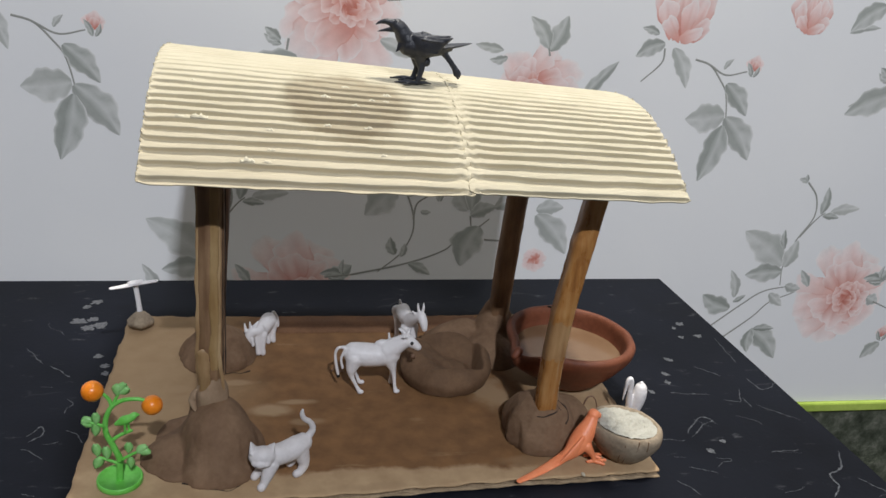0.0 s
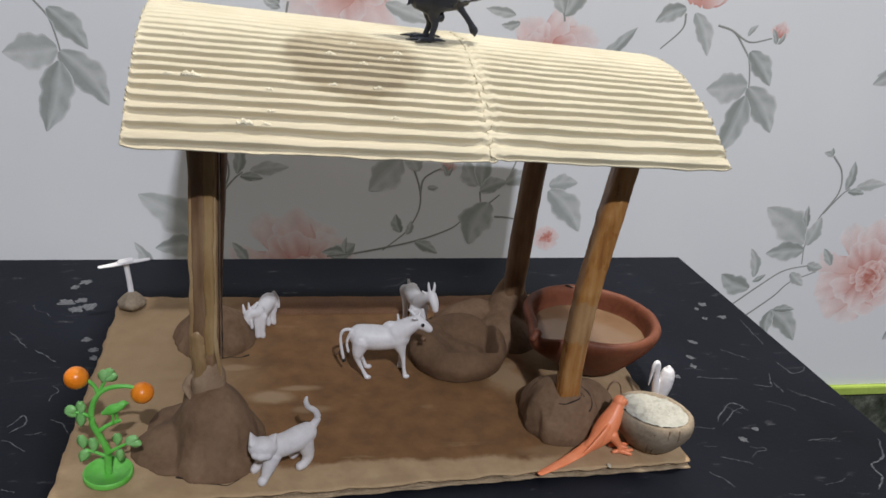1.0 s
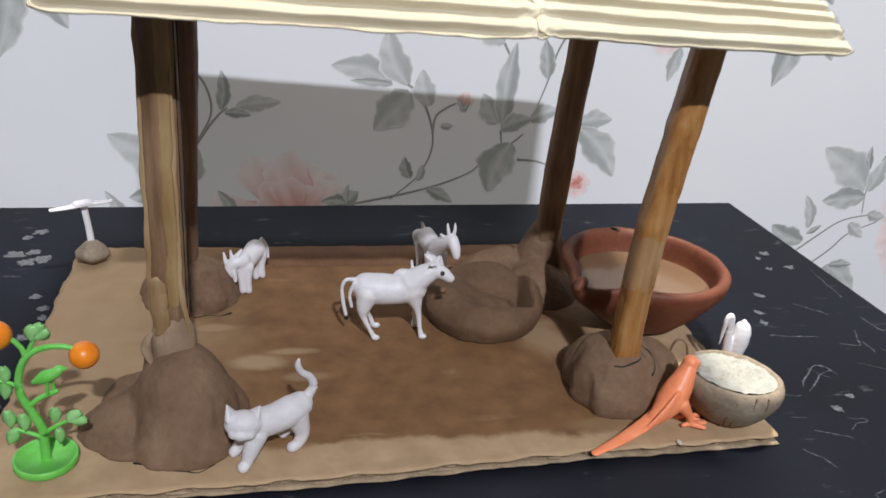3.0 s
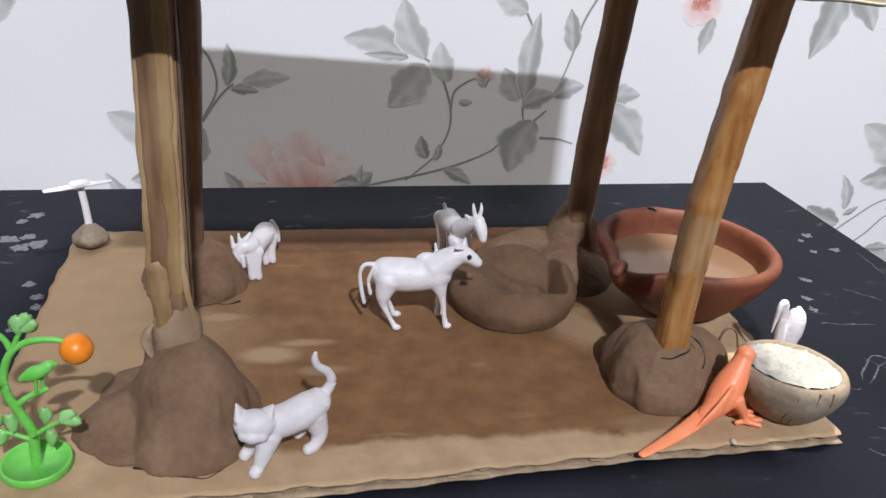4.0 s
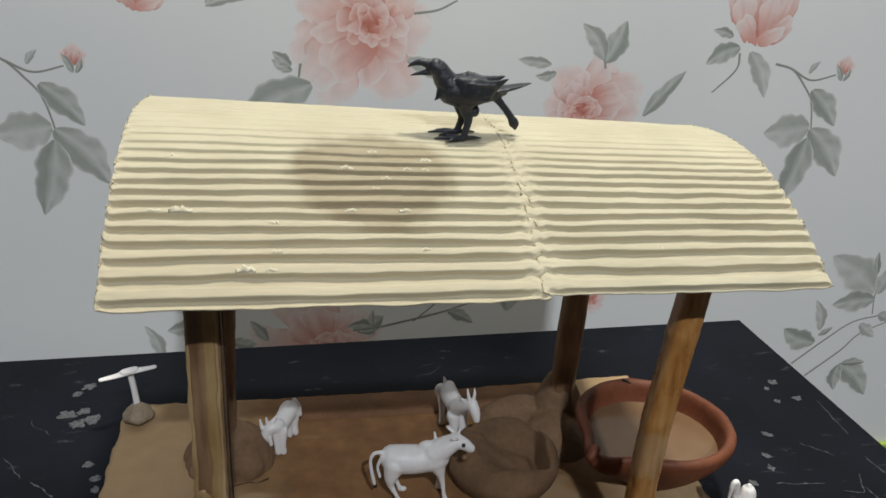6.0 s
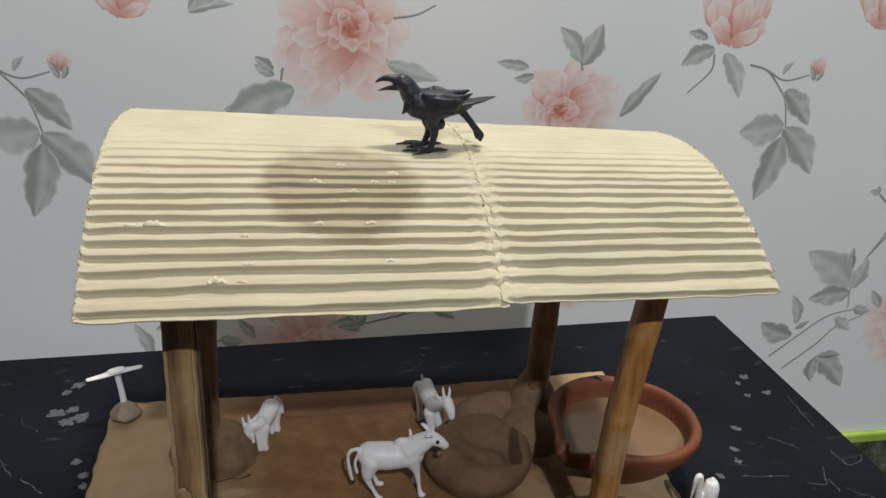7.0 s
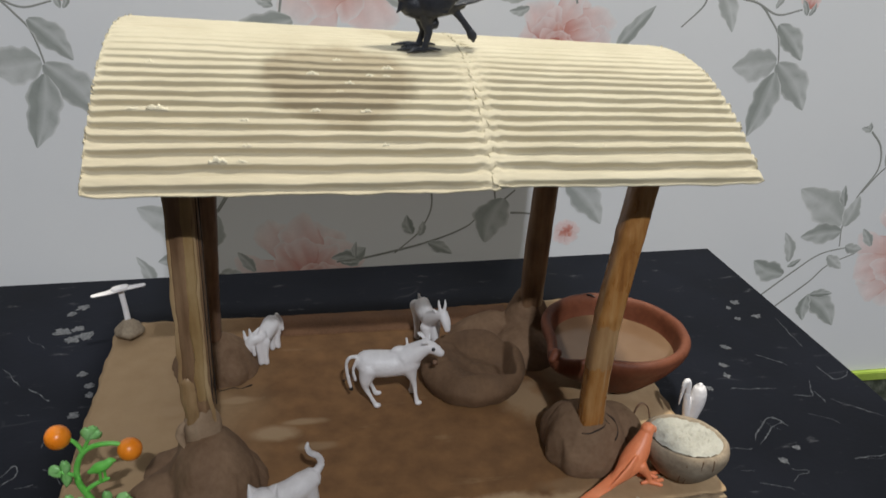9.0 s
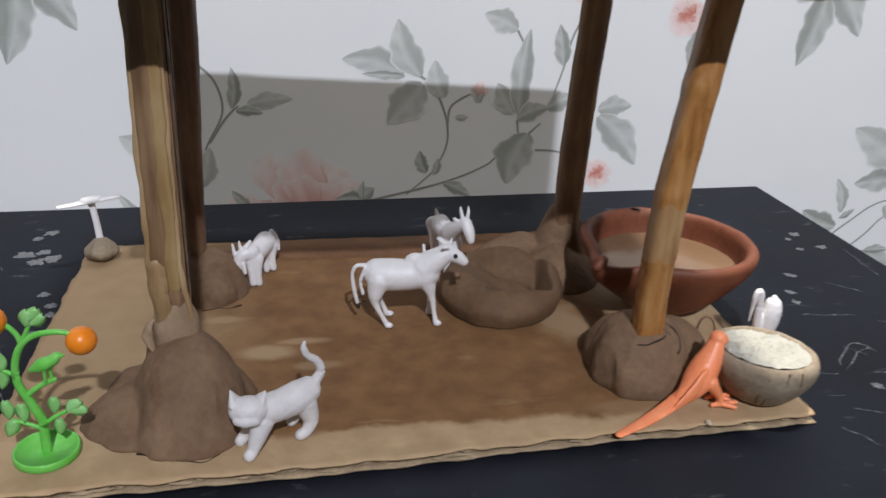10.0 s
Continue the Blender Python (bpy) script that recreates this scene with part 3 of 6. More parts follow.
def motif():
    """One repeat of the printed pattern, in metres along the wall and up from the table."""
    # hanging branch under the tall rose
    cup_rose(.466, .262, .034)
    leaf(.443, .241, .424, .246, .009)
    leaf(.451, .232, .422, .217, .018)
    stem((.452, .227), (.451, .212), (.432, .192))
    leaf(.462, .228, .483, .188, .018)
    stem((.488, .218), (.506, .213), (.520, .199), (.530, .185), (.536, .161), (.536, .149))
    stem((.506, .213), (.526, .204), (.549, .209))
    bud(.556, .214, .011)
    leaf(.522, .210, .531, .221, .006)
    leaf(.529, .195, .559, .162, .022)
    leaf(.534, .161, .490, .155, .033)
    leaf(.536, .159, .573, .113, .030)
    leaf(.535, .150, .519, .087, .029)
    # great rose above the ridge
    rose(.120, .240, .056, 0.7, (0.18, 0.10))
    leaf(.161, .217, .205, .203, .016)
    leaf(.068, .207, .052, .216, .008)
    stem((.075, .213), (.070, .197), (.048, .192))
    leaf(.070, .197, .026, .178, .020)
    stem((.165, .254), (.184, .257), (.200, .265))
    leaf(.004, .256, .039, .263, .008)
    # half-open rose
    rose(.325, .183, .043, 0.2, (-0.25, -0.15))
    leaf(.371, .171, .405, .211, .014)
    leaf(.330, .217, .345, .252, .021)
    leaf(.329, .220, .307, .249, .017)
    stem((.331, .212), (.329, .220))
    leaf(.283, .215, .254, .219, .010)
    leaf(.288, .208, .270, .205, .009)
    # rose at the top of the sheet
    cup_rose(.607, .272, .025)
    leaf(.692, .286, .657, .258, .023)
    leaf(.736, .196, .677, .169, .031)
    leaf(.720, .211, .706, .222, .011)
    # low rose with its long stems
    rose(.735, -.044, .060, 0.7, (0.22, -0.18))
    stem((.656, .090), (.671, .073), (.675, .048), (.660, .018), (.652, -.013), (.655, -.039))
    calyx(.650, .094, .006)
    leaf(.683, .052, .684, .085, .012)
    leaf(.695, .055, .731, .060, .014)
    leaf(.686, .050, .707, .048, .009)
    leaf(.651, -.012, .593, .029, .037)
    leaf(.654, -.015, .663, .019, .019)
    leaf(.648, .008, .643, .032, .009)
    leaf(.652, -.021, .606, -.026, .025)
    stem((.576, -.094), (.610, -.065), (.635, -.047), (.667, -.040))
    stem((.595, -.110), (.629, -.081), (.646, -.062), (.676, -.048))
    leaf(.596, -.070, .558, -.052, .025)
    leaf(.599, -.055, .587, -.020, .013)
    leaf(.599, -.061, .613, -.052, .007)
    leaf(.631, -.098, .673, -.139, .027)
    leaf(.632, -.099, .634, -.130, .017)
    leaf(.635, -.097, .662, -.097, .011)
    leaf(.644, -.050, .664, -.066, .014)
    leaf(.662, -.039, .683, -.043, .013)
    leaf(.693, -.040, .678, -.019, .011)
    leaf(.774, -.034, .798, -.019, .020)
    leaf(.778, -.054, .794, -.061, .017)
    stem((.788, -.060), (.810, -.069))
    bud(.817, -.105, .011)
    leaf(.816, -.118, .795, -.140, .018)
    # climbing stem with buds
    stem((0.180, 0.080), (0.190, 0.073), (0.199, 0.061), (0.207, 0.038), (0.207, 0.018), (0.198, -0.002), (0.189, -0.012), (0.173, -0.026))
    stem((0.207, 0.035), (0.209, 0.051), (0.218, 0.059), (0.226, 0.063))
    stem((0.144, -0.030), (0.192, -0.019), (0.221, -0.010), (0.243, 0.000), (0.251, 0.007))
    stem((0.268, 0.040), (0.270, 0.027))
    stem((0.275, 0.024), (0.289, 0.037))
    stem((0.286, 0.013), (0.302, 0.012), (0.316, 0.008))
    stem((0.322, 0.134), (0.311, 0.111), (0.305, 0.084), (0.296, 0.054))
    stem((0.263, 0.116), (0.269, 0.105), (0.273, 0.091))
    leaf(0.169, 0.079, 0.119, 0.092, 0.025)
    leaf(0.183, 0.078, 0.164, 0.124, 0.026)
    leaf(0.185, 0.072, 0.156, 0.038, 0.032)
    leaf(0.170, 0.078, 0.135, 0.080, 0.008)
    leaf(0.203, 0.060, 0.195, 0.091, 0.020)
    leaf(0.214, 0.043, 0.225, 0.043, 0.006)
    leaf(0.264, 0.046, 0.249, 0.072, 0.021)
    leaf(0.269, 0.045, 0.274, 0.117, 0.020)
    leaf(0.268, 0.041, 0.295, 0.051, 0.017)
    leaf(0.294, 0.050, 0.319, 0.059, 0.018)
    leaf(0.278, 0.028, 0.262, -0.018, 0.035)
    leaf(0.190, -0.006, 0.184, 0.014, 0.012)
    leaf(0.197, -0.008, 0.200, 0.007, 0.008)
    leaf(0.206, -0.016, 0.230, -0.029, 0.012)
    leaf(0.139, -0.032, 0.112, -0.029, 0.013)
    leaf(0.135, -0.029, 0.136, -0.012, 0.006)
    leaf(0.340, 0.049, 0.370, 0.052, 0.019)
    leaf(0.341, 0.043, 0.380, -0.002, 0.029)
    leaf(0.263, 0.117, 0.235, 0.129, 0.020)
    leaf(0.305, 0.087, 0.299, 0.121, 0.015)
    bud(0.233, 0.064, 0.009)
    small_rose(0.345, -0.010, 0.014)
    stem((.117, -.033), (.144, -.030))
    stem((.663, .023), (.673, .038), (.681, .048), (.688, .054))
    # small faded rose
    small_rose(.410, .129, .018)
    leaf(.423, .118, .416, .088, .013)


motif()
VERTS, FACES, TINTS = [], [], []
for rep in (-2, -1, 0, 1):
    n0 = len(VERTS)
    VERTS += [(x + rep * REPEAT, y, z) for x, y, z in PV]
    FACES += [tuple(n0 + i for i in f) for f in PF]
    TINTS += PC
me = bpy.data.meshes.new("printed_pattern")
me.from_pydata(VERTS, [], FACES)
me.color_attributes.new("pigment", "FLOAT_COLOR", "POINT").data.foreach_set("color", [c for t in TINTS for c in t])
me.materials.append(M_PRINT)
pattern = new("printed_pattern", me)
pattern.parent = wall
tagged(pattern, "grey-green leaves, stems and pink roses printed on the paper")

# ---- table ----
table = thing("table", "black marble-patterned table top standing before the wall", "table")


def slab(bm, corners, z0, z1, bevel):
    lo = [bm.verts.new((x, y, z0)) for x, y in corners]
    hi = [bm.verts.new((x, y, z1)) for x, y in corners]
    bm.faces.new(lo[::-1]), bm.faces.new(hi)
    for i in range(len(corners)):
        j = (i + 1) % len(corners)
        bm.faces.new((lo[i], lo[j], hi[j], hi[i]))
    bmesh.ops.bevel(bm, geom=bm.edges[:], offset=bevel, segments=2, affect="EDGES")
    return bm


part("tabletop", slab(bmesh.new(), ((-0.75, 0.42), (0.505, 0.45), (0.463, 1.085), (-0.75, 1.053)), -0.028, 0.0, 0.0012), M_TABLE, table, smooth=False)
for lx, ly in ((-0.70, 0.48), (0.44, 0.50), (0.41, 1.02), (-0.70, 0.99)):
    part("leg", box(bmesh.new(), lx - 0.02, lx + 0.02, ly - 0.02, ly + 0.02, FLOOR_Z, -0.0285, 0.002), M_BAMBOO_DARK, table, smooth=False)


def fleck(bm, x, y, size, turn, seed):
    """An uneven white fleck of the marble print."""
    r = random.Random(seed)
    n, ring = 22, []
    for k in range(n):
        a = 2 * math.pi * k / n
        q = 0.72 * size * (1 + 0.6 * fbm(math.cos(a) * 1.7 + seed, math.sin(a) * 1.7, 2.0) + r.uniform(-0.12, 0.12))
        u, v = q * math.cos(a), 0.8 * q * math.sin(a)
        ring.append(bm.verts.new((x + u * math.cos(turn) - v * math.sin(turn), y + u * math.sin(turn) + v * math.cos(turn), 0.00022)))
    bm.faces.new(ring)


def vein(pts, width, seed):
    """A thin wandering vein of the marble print that swells and fades."""
    bm = bmesh.new()
    rows, path = [], smooth_path(pts, 9)
    for i, p in enumerate(path):
        d = path[min(i + 1, len(path) - 1)] - path[max(i - 1, 0)]
        d = d / (np.linalg.norm(d) + 1e-9)
        off = 0.0012 * fbm(p[0] * 140, p[1] * 140, seed)
        h = width * 0.5 * (0.25 + abs(fbm(p[0] * 300, p[1] * 300, seed + 3)) * 1.3) * min(1.0, 5 * math.sin(math.pi * (0.02 + 0.96 * i / (len(path) - 1))))
        rows.append([bm.verts.new((p[0] - d[1] * (off + h * q), p[1] + d[0] * (off + h * q), 0.0002)) for q in (-1, 1)])
    for a, b in zip(rows, rows[1:]):
        bm.faces.new((a[0], a[1], b[1], b[0]))
    part("marble_vein", bm, M_VEIN, table, "fine grey vein of the marble print", False)


for i, (x, y, size, turn) in enumerate((
        (0.438, 0.983, 0.0052, 0.4), (0.428, 0.975, 0.0036, 1.2), (0.427, 0.958, 0.0040, 0.2), (0.445, 0.960, 0.0050, 0.1), (0.397, 0.919, 0.0052, -0.4), (0.384, 0.896, 0.0046, -1.0), (0.380, 0.883, 0.0040, -1.2),
        (0.360, 0.870, 0.0040, -1.2), (0.372, 0.792, 0.0044, -0.5), (0.387, 0.803, 0.0034, -0.9), (0.368, 0.945, 0.0050, 0.3),
        (-0.084, 1.026, 0.0068, 0.2), (-0.090, 1.017, 0.0052, 0.9), (-0.091, 0.991, 0.0084, 0.2), (-0.082, 0.980, 0.0074, 0.5), (-0.074, 0.984, 0.0078, 0.5), (-0.081, 0.995, 0.0066, 0.1),
        (-0.066, 0.934, 0.0048, 0.7), (-0.0585, 0.920, 0.0046, 0.6), (-0.0565, 0.909, 0.0042, 1.4), (-0.062, 0.888, 0.0050, 0.1))):
    bm = bmesh.new()
    fleck(bm, x, y, size, turn, i)
    part("marble_fleck", bm, M_MARK, table, "white fleck of the marble print", False)
vein(((0.375, 0.868), (0.391, 0.866), (0.408, 0.864)), 0.0012, 1)
vein(((0.416, 0.856), (0.428, 0.853), (0.433, 0.862), (0.437, 0.871)), 0.0012, 2)
vein(((0.453, 0.888), (0.456, 0.871), (0.465, 0.872), (0.474, 0.879)), 0.0012, 3)
vein(((0.440, 0.849), (0.453, 0.836), (0.465, 0.826)), 0.0010, 4)
vein(((0.459, 0.955), (0.458, 0.932), (0.457, 0.913)), 0.0010, 5)
vein(((0.364, 0.813), (0.374, 0.825), (0.387, 0.834), (0.394, 0.824)), 0.0013, 6)
vein(((0.366, 0.808), (0.380, 0.822), (0.392, 0.829)), 0.0010, 16)
vein(((0.418, 0.788), (0.427, 0.789), (0.441, 0.790)), 0.0010, 7)
vein(((0.471, 0.787), (0.460, 0.768), (0.447, 0.761), (0.445, 0.748), (0.435, 0.738)), 0.0022, 8)
vein(((0.332, 0.762), (0.337, 0.755), (0.342, 0.747)), 0.0012, 9)
vein(((0.466, 0.757), (0.472, 0.747), (0.477, 0.741)), 0.0011, 10)
vein(((0.415, 0.907), (0.424, 0.899), (0.432, 0.891)), 0.0009, 11)
vein(((0.434, 0.858), (0.434, 0.852), (0.433, 0.845)), 0.0012, 12)
vein(((-0.097, 0.921), (-0.089, 0.914), (-0.080, 0.905)), 0.0010, 13)
vein(((-0.120, 0.946), (-0.114, 0.940), (-0.103, 0.924)), 0.0009, 14)
vein(((-0.091, 0.832), (-0.085, 0.843), (-0.082, 0.835), (-0.088, 0.826)), 0.0011, 15)
vein(((-0.068, 0.839), (-0.061, 0.833), (-0.055, 0.824)), 0.0011, 17)
vein(((-0.091, 0.819), (-0.083, 0.815), (-0.075, 0.808)), 0.0010, 18)
for i in range(40):
    r = random.Random(100 + i)
    x, y, a, n = (r.uniform(0.335, 0.47), r.uniform(0.60, 0.90), r.uniform(-1.0, 0.6), r.uniform(0.008, 0.025)) if i % 2 else (r.uniform(-0.22, -0.07), r.uniform(0.70, 1.02), r.uniform(-1.2, 0.4), r.uniform(0.008, 0.022))
    vein([(x + n * t * math.cos(a + 0.8 * t * r.uniform(-1, 1)), y + n * t * math.sin(a)) for t in (0, 0.35, 0.7, 1)], r.uniform(0.0004, 0.0008), 30 + i)

# ---- cardboard base ----
BX0, BX1, BY1, TOP = -0.052, 0.321, 0.992, 0.004


def front_edge(x):
    """The board's front edge runs slightly askew."""
    return 0.7515 + 0.045 * (x - BX0) + 0.0008 * math.sin((x - BX0) * 31)


def rear_edge(x):
    return BY1 + 0.006 * max(0.0, (x - 0.2) / 0.12)


base = thing("cardboard_base", "brown corrugated cardboard base smeared with mud, lying on the table", "cardboard")


def ragged_sheet(z0, z1, seed, wobble=0.0012):
    """A thin sheet with an uneven torn outline."""
    bm = bmesh.new()
    nx, ny = 120, 76

    def at(i, j, z):
        x = BX0 + (BX1 - BX0) * i / nx
        near = front_edge(x) + (0.0 if z1 > 0.002 else -0.0017)
        y = near + (rear_edge(x) - near) * j / ny
        if i in (0, nx):
            x += wobble * 1.6 * fbm(y * 60, seed, i)
        if j in (0, ny):
            y += wobble * 1.6 * fbm(x * 70, seed, j + 5)
        sag = 0.0004 * fbm(x * 20, y * 20, seed)
        return (x, y, z + sag * (1 if z > 0.002 else 0.3))
    hi = [[bm.verts.new(at(i, j, z1)) for j in range(ny + 1)] for i in range(nx + 1)]
    lo = [[bm.verts.new(at(i, j, z0)) for j in range(ny + 1)] for i in range(nx + 1)]
    for i in range(nx):
        for j in range(ny):
            bm.faces.new((hi[i][j], hi[i + 1][j], hi[i + 1][j + 1], hi[i][j + 1]))
            bm.faces.new((lo[i][j], lo[i][j + 1], lo[i + 1][j + 1], lo[i + 1][j]))
    for i in range(nx):
        for j in (0, ny):
            bm.faces.new((hi[i][j], lo[i][j], lo[i + 1][j], hi[i + 1][j]))
    for j in range(ny):
        for i in (0, nx):
            bm.faces.new((hi[i][j], hi[i][j + 1], lo[i][j + 1], lo[i][j]))
    bmesh.ops.recalc_face_normals(bm, faces=bm.faces[:])
    return bm


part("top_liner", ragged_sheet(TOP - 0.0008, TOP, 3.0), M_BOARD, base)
part("bottom_liner", ragged_sheet(0.0004, 0.0011, 8.0, 0.0008), M_CARD, base)
bm = bmesh.new()
N = 560
rows = []
for i in range(N + 1):
    x = BX0 + 0.002 + (BX1 - BX0 - 0.004) * i / N
    z = 0.00215 + 0.00085 * math.sin(2 * math.pi * (x - BX0) / 0.0062)
    rows.append([bm.verts.new((x, front_edge(x) + 0.0015 + 0.001 * fbm(x * 90, 2, 2), z)), bm.verts.new((x, rear_edge(x) - 0.0015, z))])
for a, b in zip(rows, rows[1:]):
    bm.faces.new((a[0], b[0], b[1], a[1]))
strip = bmesh.new()
lo, hi = [], []
for i in range(61):
    x = 0.058 + 0.182 * i / 60
    y0, y1 = 0.962 + 0.0010 * fbm(x * 70, 1, 1), 0.989 + 0.0010 * fbm(x * 70, 4, 1)
    z = TOP + 0.0018 + 0.0005 * fbm(x * 40, 2, 2)
    hi.append([strip.verts.new(p) for p in ((x, y0, TOP - 0.0003), (x, y0 + 0.0008, z), (x, (y0 + y1) / 2, z + 0.0004), (x, y1, z), (x, y1 + 0.0004, TOP - 0.0003))])
for a, b in zip(hi, hi[1:]):
    for k in range(4):
        strip.faces.new((a[k], b[k], b[k + 1], a[k + 1]))
strip.faces.new(hi[0]), strip.faces.new(hi[-1][::-1])
part("back_strip", strip, M_STRIP, base, "red-brown mud strip along the rear edge")
for i in range(16):
    r = random.Random(900 + i)
    fx, w = (0.05 + 0.26 * i / 15 if i < 11 else r.uniform(-0.03, 0.3)) + r.uniform(-0.008, 0.008), r.uniform(0.0025, 0.0085)
    fy, fz = front_edge(fx) - 0.0004, r.uniform(0.0016, 0.0034)
    flake = bmesh.new()
    rim = [flake.verts.new((fx + w * math.cos(a) * r.uniform(0.5, 1.0), fy - 0.0009 * (0.5 + 0.5 * math.sin(a)) * r.uniform(0.3, 1.2), fz - 0.0010 * (0.5 + 0.5 * math.sin(a)) + r.uniform(-0.0003, 0.0003))) for a in [2 * math.pi * k / 9 for k in range(9)]]
    ext = bmesh.ops.extrude_face_region(flake, geom=[flake.faces.new(rim)])
    for v in ext["geom"]:
        if isinstance(v, bmesh.types.BMVert):
            v.co.z += 0.00025
    bmesh.ops.recalc_face_normals(flake, faces=flake.faces[:])
    part("torn_flake", flake, M_CARD, base, "pale torn flake of cardboard liner", False)
core = part("flute_core", bm, M_CARD, base)
s = core.modifiers.new("paper", "SOLIDIFY")
s.thickness, s.offset = 0.0003, 0

# ---- shelter: roof and posts ----
shelter = thing("toy_shelter", "model shelter with cream corrugated paper roof on four bamboo posts", "shelter")
RIDGE_Y, BACK_Y = 0.873, 1.000
CRESTS = [0.0048, 0.0142, 0.0225, 0.0299, 0.0367] + [0.0367 + 0.0066 * i for i in range(1, 34)]


def roof_curve(u):
    """Eaves, ridge height and fall of the arch at u, from the western end (0) to the eastern end (1)."""
    yf, zf, zr = 0.763 + 0.006 * u, 0.2015 - 0.006 * u, 0.2468 - 0.0153 * u
    return yf, zr, (zr - zf) / (RIDGE_Y - yf) ** 2


def roof_z(x, y):
    """Height of the ribs' crests."""
    _, zr, k = roof_curve((x + 0.003) / 0.301)
    return zr - (k if y < RIDGE_Y else 2.2) * (y - RIDGE_Y) ** 2


def roof_sheet(x0, x1, drop, crush0, crush1, lift):
    """One sheet of corrugated paper bent over the arch: rounded flutes run along the ridge, crushed where sheets meet and at the ends."""
    bm = bmesh.new()
    nx, ns = 90, 1100
    cols = []
    for i in range(nx + 1):
        x = x0 + (x1 - x0) * (0.5 - 0.5 * math.cos(math.pi * i / nx))
        yf, zr, k = roof_curve((x + 0.003) / 0.301)
        to0, to1 = x - x0, x1 - x
        pinch = max(math.exp(-(to0 / 0.0080) ** 2) if crush0 else math.exp(-to0 / 0.0015), math.exp(-(to1 / 0.0080) ** 2) if crush1 else math.exp(-to1 / 0.0015))
        rise = lift * math.exp(-(to0 / 0.012) ** 2)
        col, s, py, pz = [], -drop, yf - drop, roof_z(x, yf - drop)
        for j in range(ns + 1):
            y = yf - drop + (BACK_Y - yf + drop) * j / ns
            z = roof_z(x, y)
            s += math.hypot(y - py, z - pz)
            py, pz = y, z
            n = Vector((0, 2 * (k if y < RIDGE_Y else 2.2) * (y - RIDGE_Y), 1)).normalized()
            wob = 0.0011 * fbm(x * 9, s * 40, 1.0) + 0.0005 * fbm(x * 55, s * 160, 4.0) + 0.0010 * pinch * math.sin(x * 900 + s * 60)
            ph = float(np.interp(s + wob, CRESTS, range(len(CRESTS)))) if s + wob > CRESTS[0] else (s + wob - CRESTS[0]) / 0.0094
            c = math.cos(2 * math.pi * ph)
            w = 0.94 / (1 + math.exp(-(13 - 8 * pinch) * (c + 0.02 + 0.25 * pinch))) + 0.03 * (1 + c)
            deep = 0.0031 * (1 + 0.22 * fbm(x * 14, s * 30, 2.0)) * (1 - 0.74 * pinch) * (1 - 0.90 * min(1.0, max(0.0, (s - 0.048) / 0.060)))
            h = deep * (w - 1) - 0.0011 * pinch * math.exp(-((c + 1) / 0.10) ** 2)
            h += (0.00018 + 0.0002 * pinch) * fbm(x * 150, s * 260, 9.0) + 0.00035 * fbm(x * 26, s * 90, 12.0)
            if s < 0.0012:
                h += 0.0014 * (1 - (s + drop) / (0.0012 + drop))
            edge = 0.0003 * fbm(s * 120, x1, 3) if i in (0, nx) else 0.0
            low = 0.0007 * fbm(x * 60, 1.0, 7) if j < 4 else 0.0
            col.append(bm.verts.new((x + edge, y + n.y * h, z + n.z * h + rise + low)))
        cols.append(col)
    for a, b in zip(cols, cols[1:]):
        for j in range(ns):
            bm.faces.new((a[j], b[j], b[j + 1], a[j + 1]))
    return bm


for sheet in ((-0.004, 0.1715, 0.0012, False, True, 0.0), (0.1690, 0.3015, -0.0008, True, False, 0.0001)):
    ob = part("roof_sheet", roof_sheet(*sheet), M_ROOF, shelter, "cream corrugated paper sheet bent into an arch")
    m = ob.modifiers.new("paper", "SOLIDIFY")
    m.thickness, m.offset = 0.0007, -1
    m.use_rim = True


def crest(x, n):
    """Where the n-th flute from the eaves runs, at x."""
    y, zr, k = roof_curve((x + 0.003) / 0.301)
    s, pz = 0.0, roof_z(x, y)
    while s < CRESTS[n - 1]:
        y += 0.0001
        z = roof_z(x, y)
        s, pz = s + math.hypot(0.0001, z - pz), z
    return y


def scrap(x, n, size, seed):
    """A torn scrap of paper standing up from a flute: one ragged curl with an uneven rim."""
    r = random.Random(seed)
    bm = bmesh.new()
    steps, rows = 9, []
    for i in range(steps + 1):
        t = i / steps
        px = x + (t - 0.5) * size * 2.6
        y = crest(px, n) + r.uniform(-0.0004, 0.0004)
        z = roof_z(px, y) - 0.0005
        top = size * math.sin(math.pi * min(0.97, max(0.05, t))) ** 0.5 * r.uniform(0.15, 0.85)
        rows.append([bm.verts.new((px + r.uniform(-1, 1) * size * 0.08 * k, y + dy * size, z + dz * top + 0.0001)) for k, (dy, dz) in enumerate(((-0.45, 0.1), (-0.35, 0.7), (-0.05, 1.0), (0.3, 0.6), (0.45, 0.0)))])
    for a, b in zip(rows, rows[1:]):
        for k in range(4):
            bm.faces.new((a[k], b[k], b[k + 1], a[k + 1]))
    bm.faces.new(rows[0]), bm.faces.new(rows[-1][::-1])
    return bm


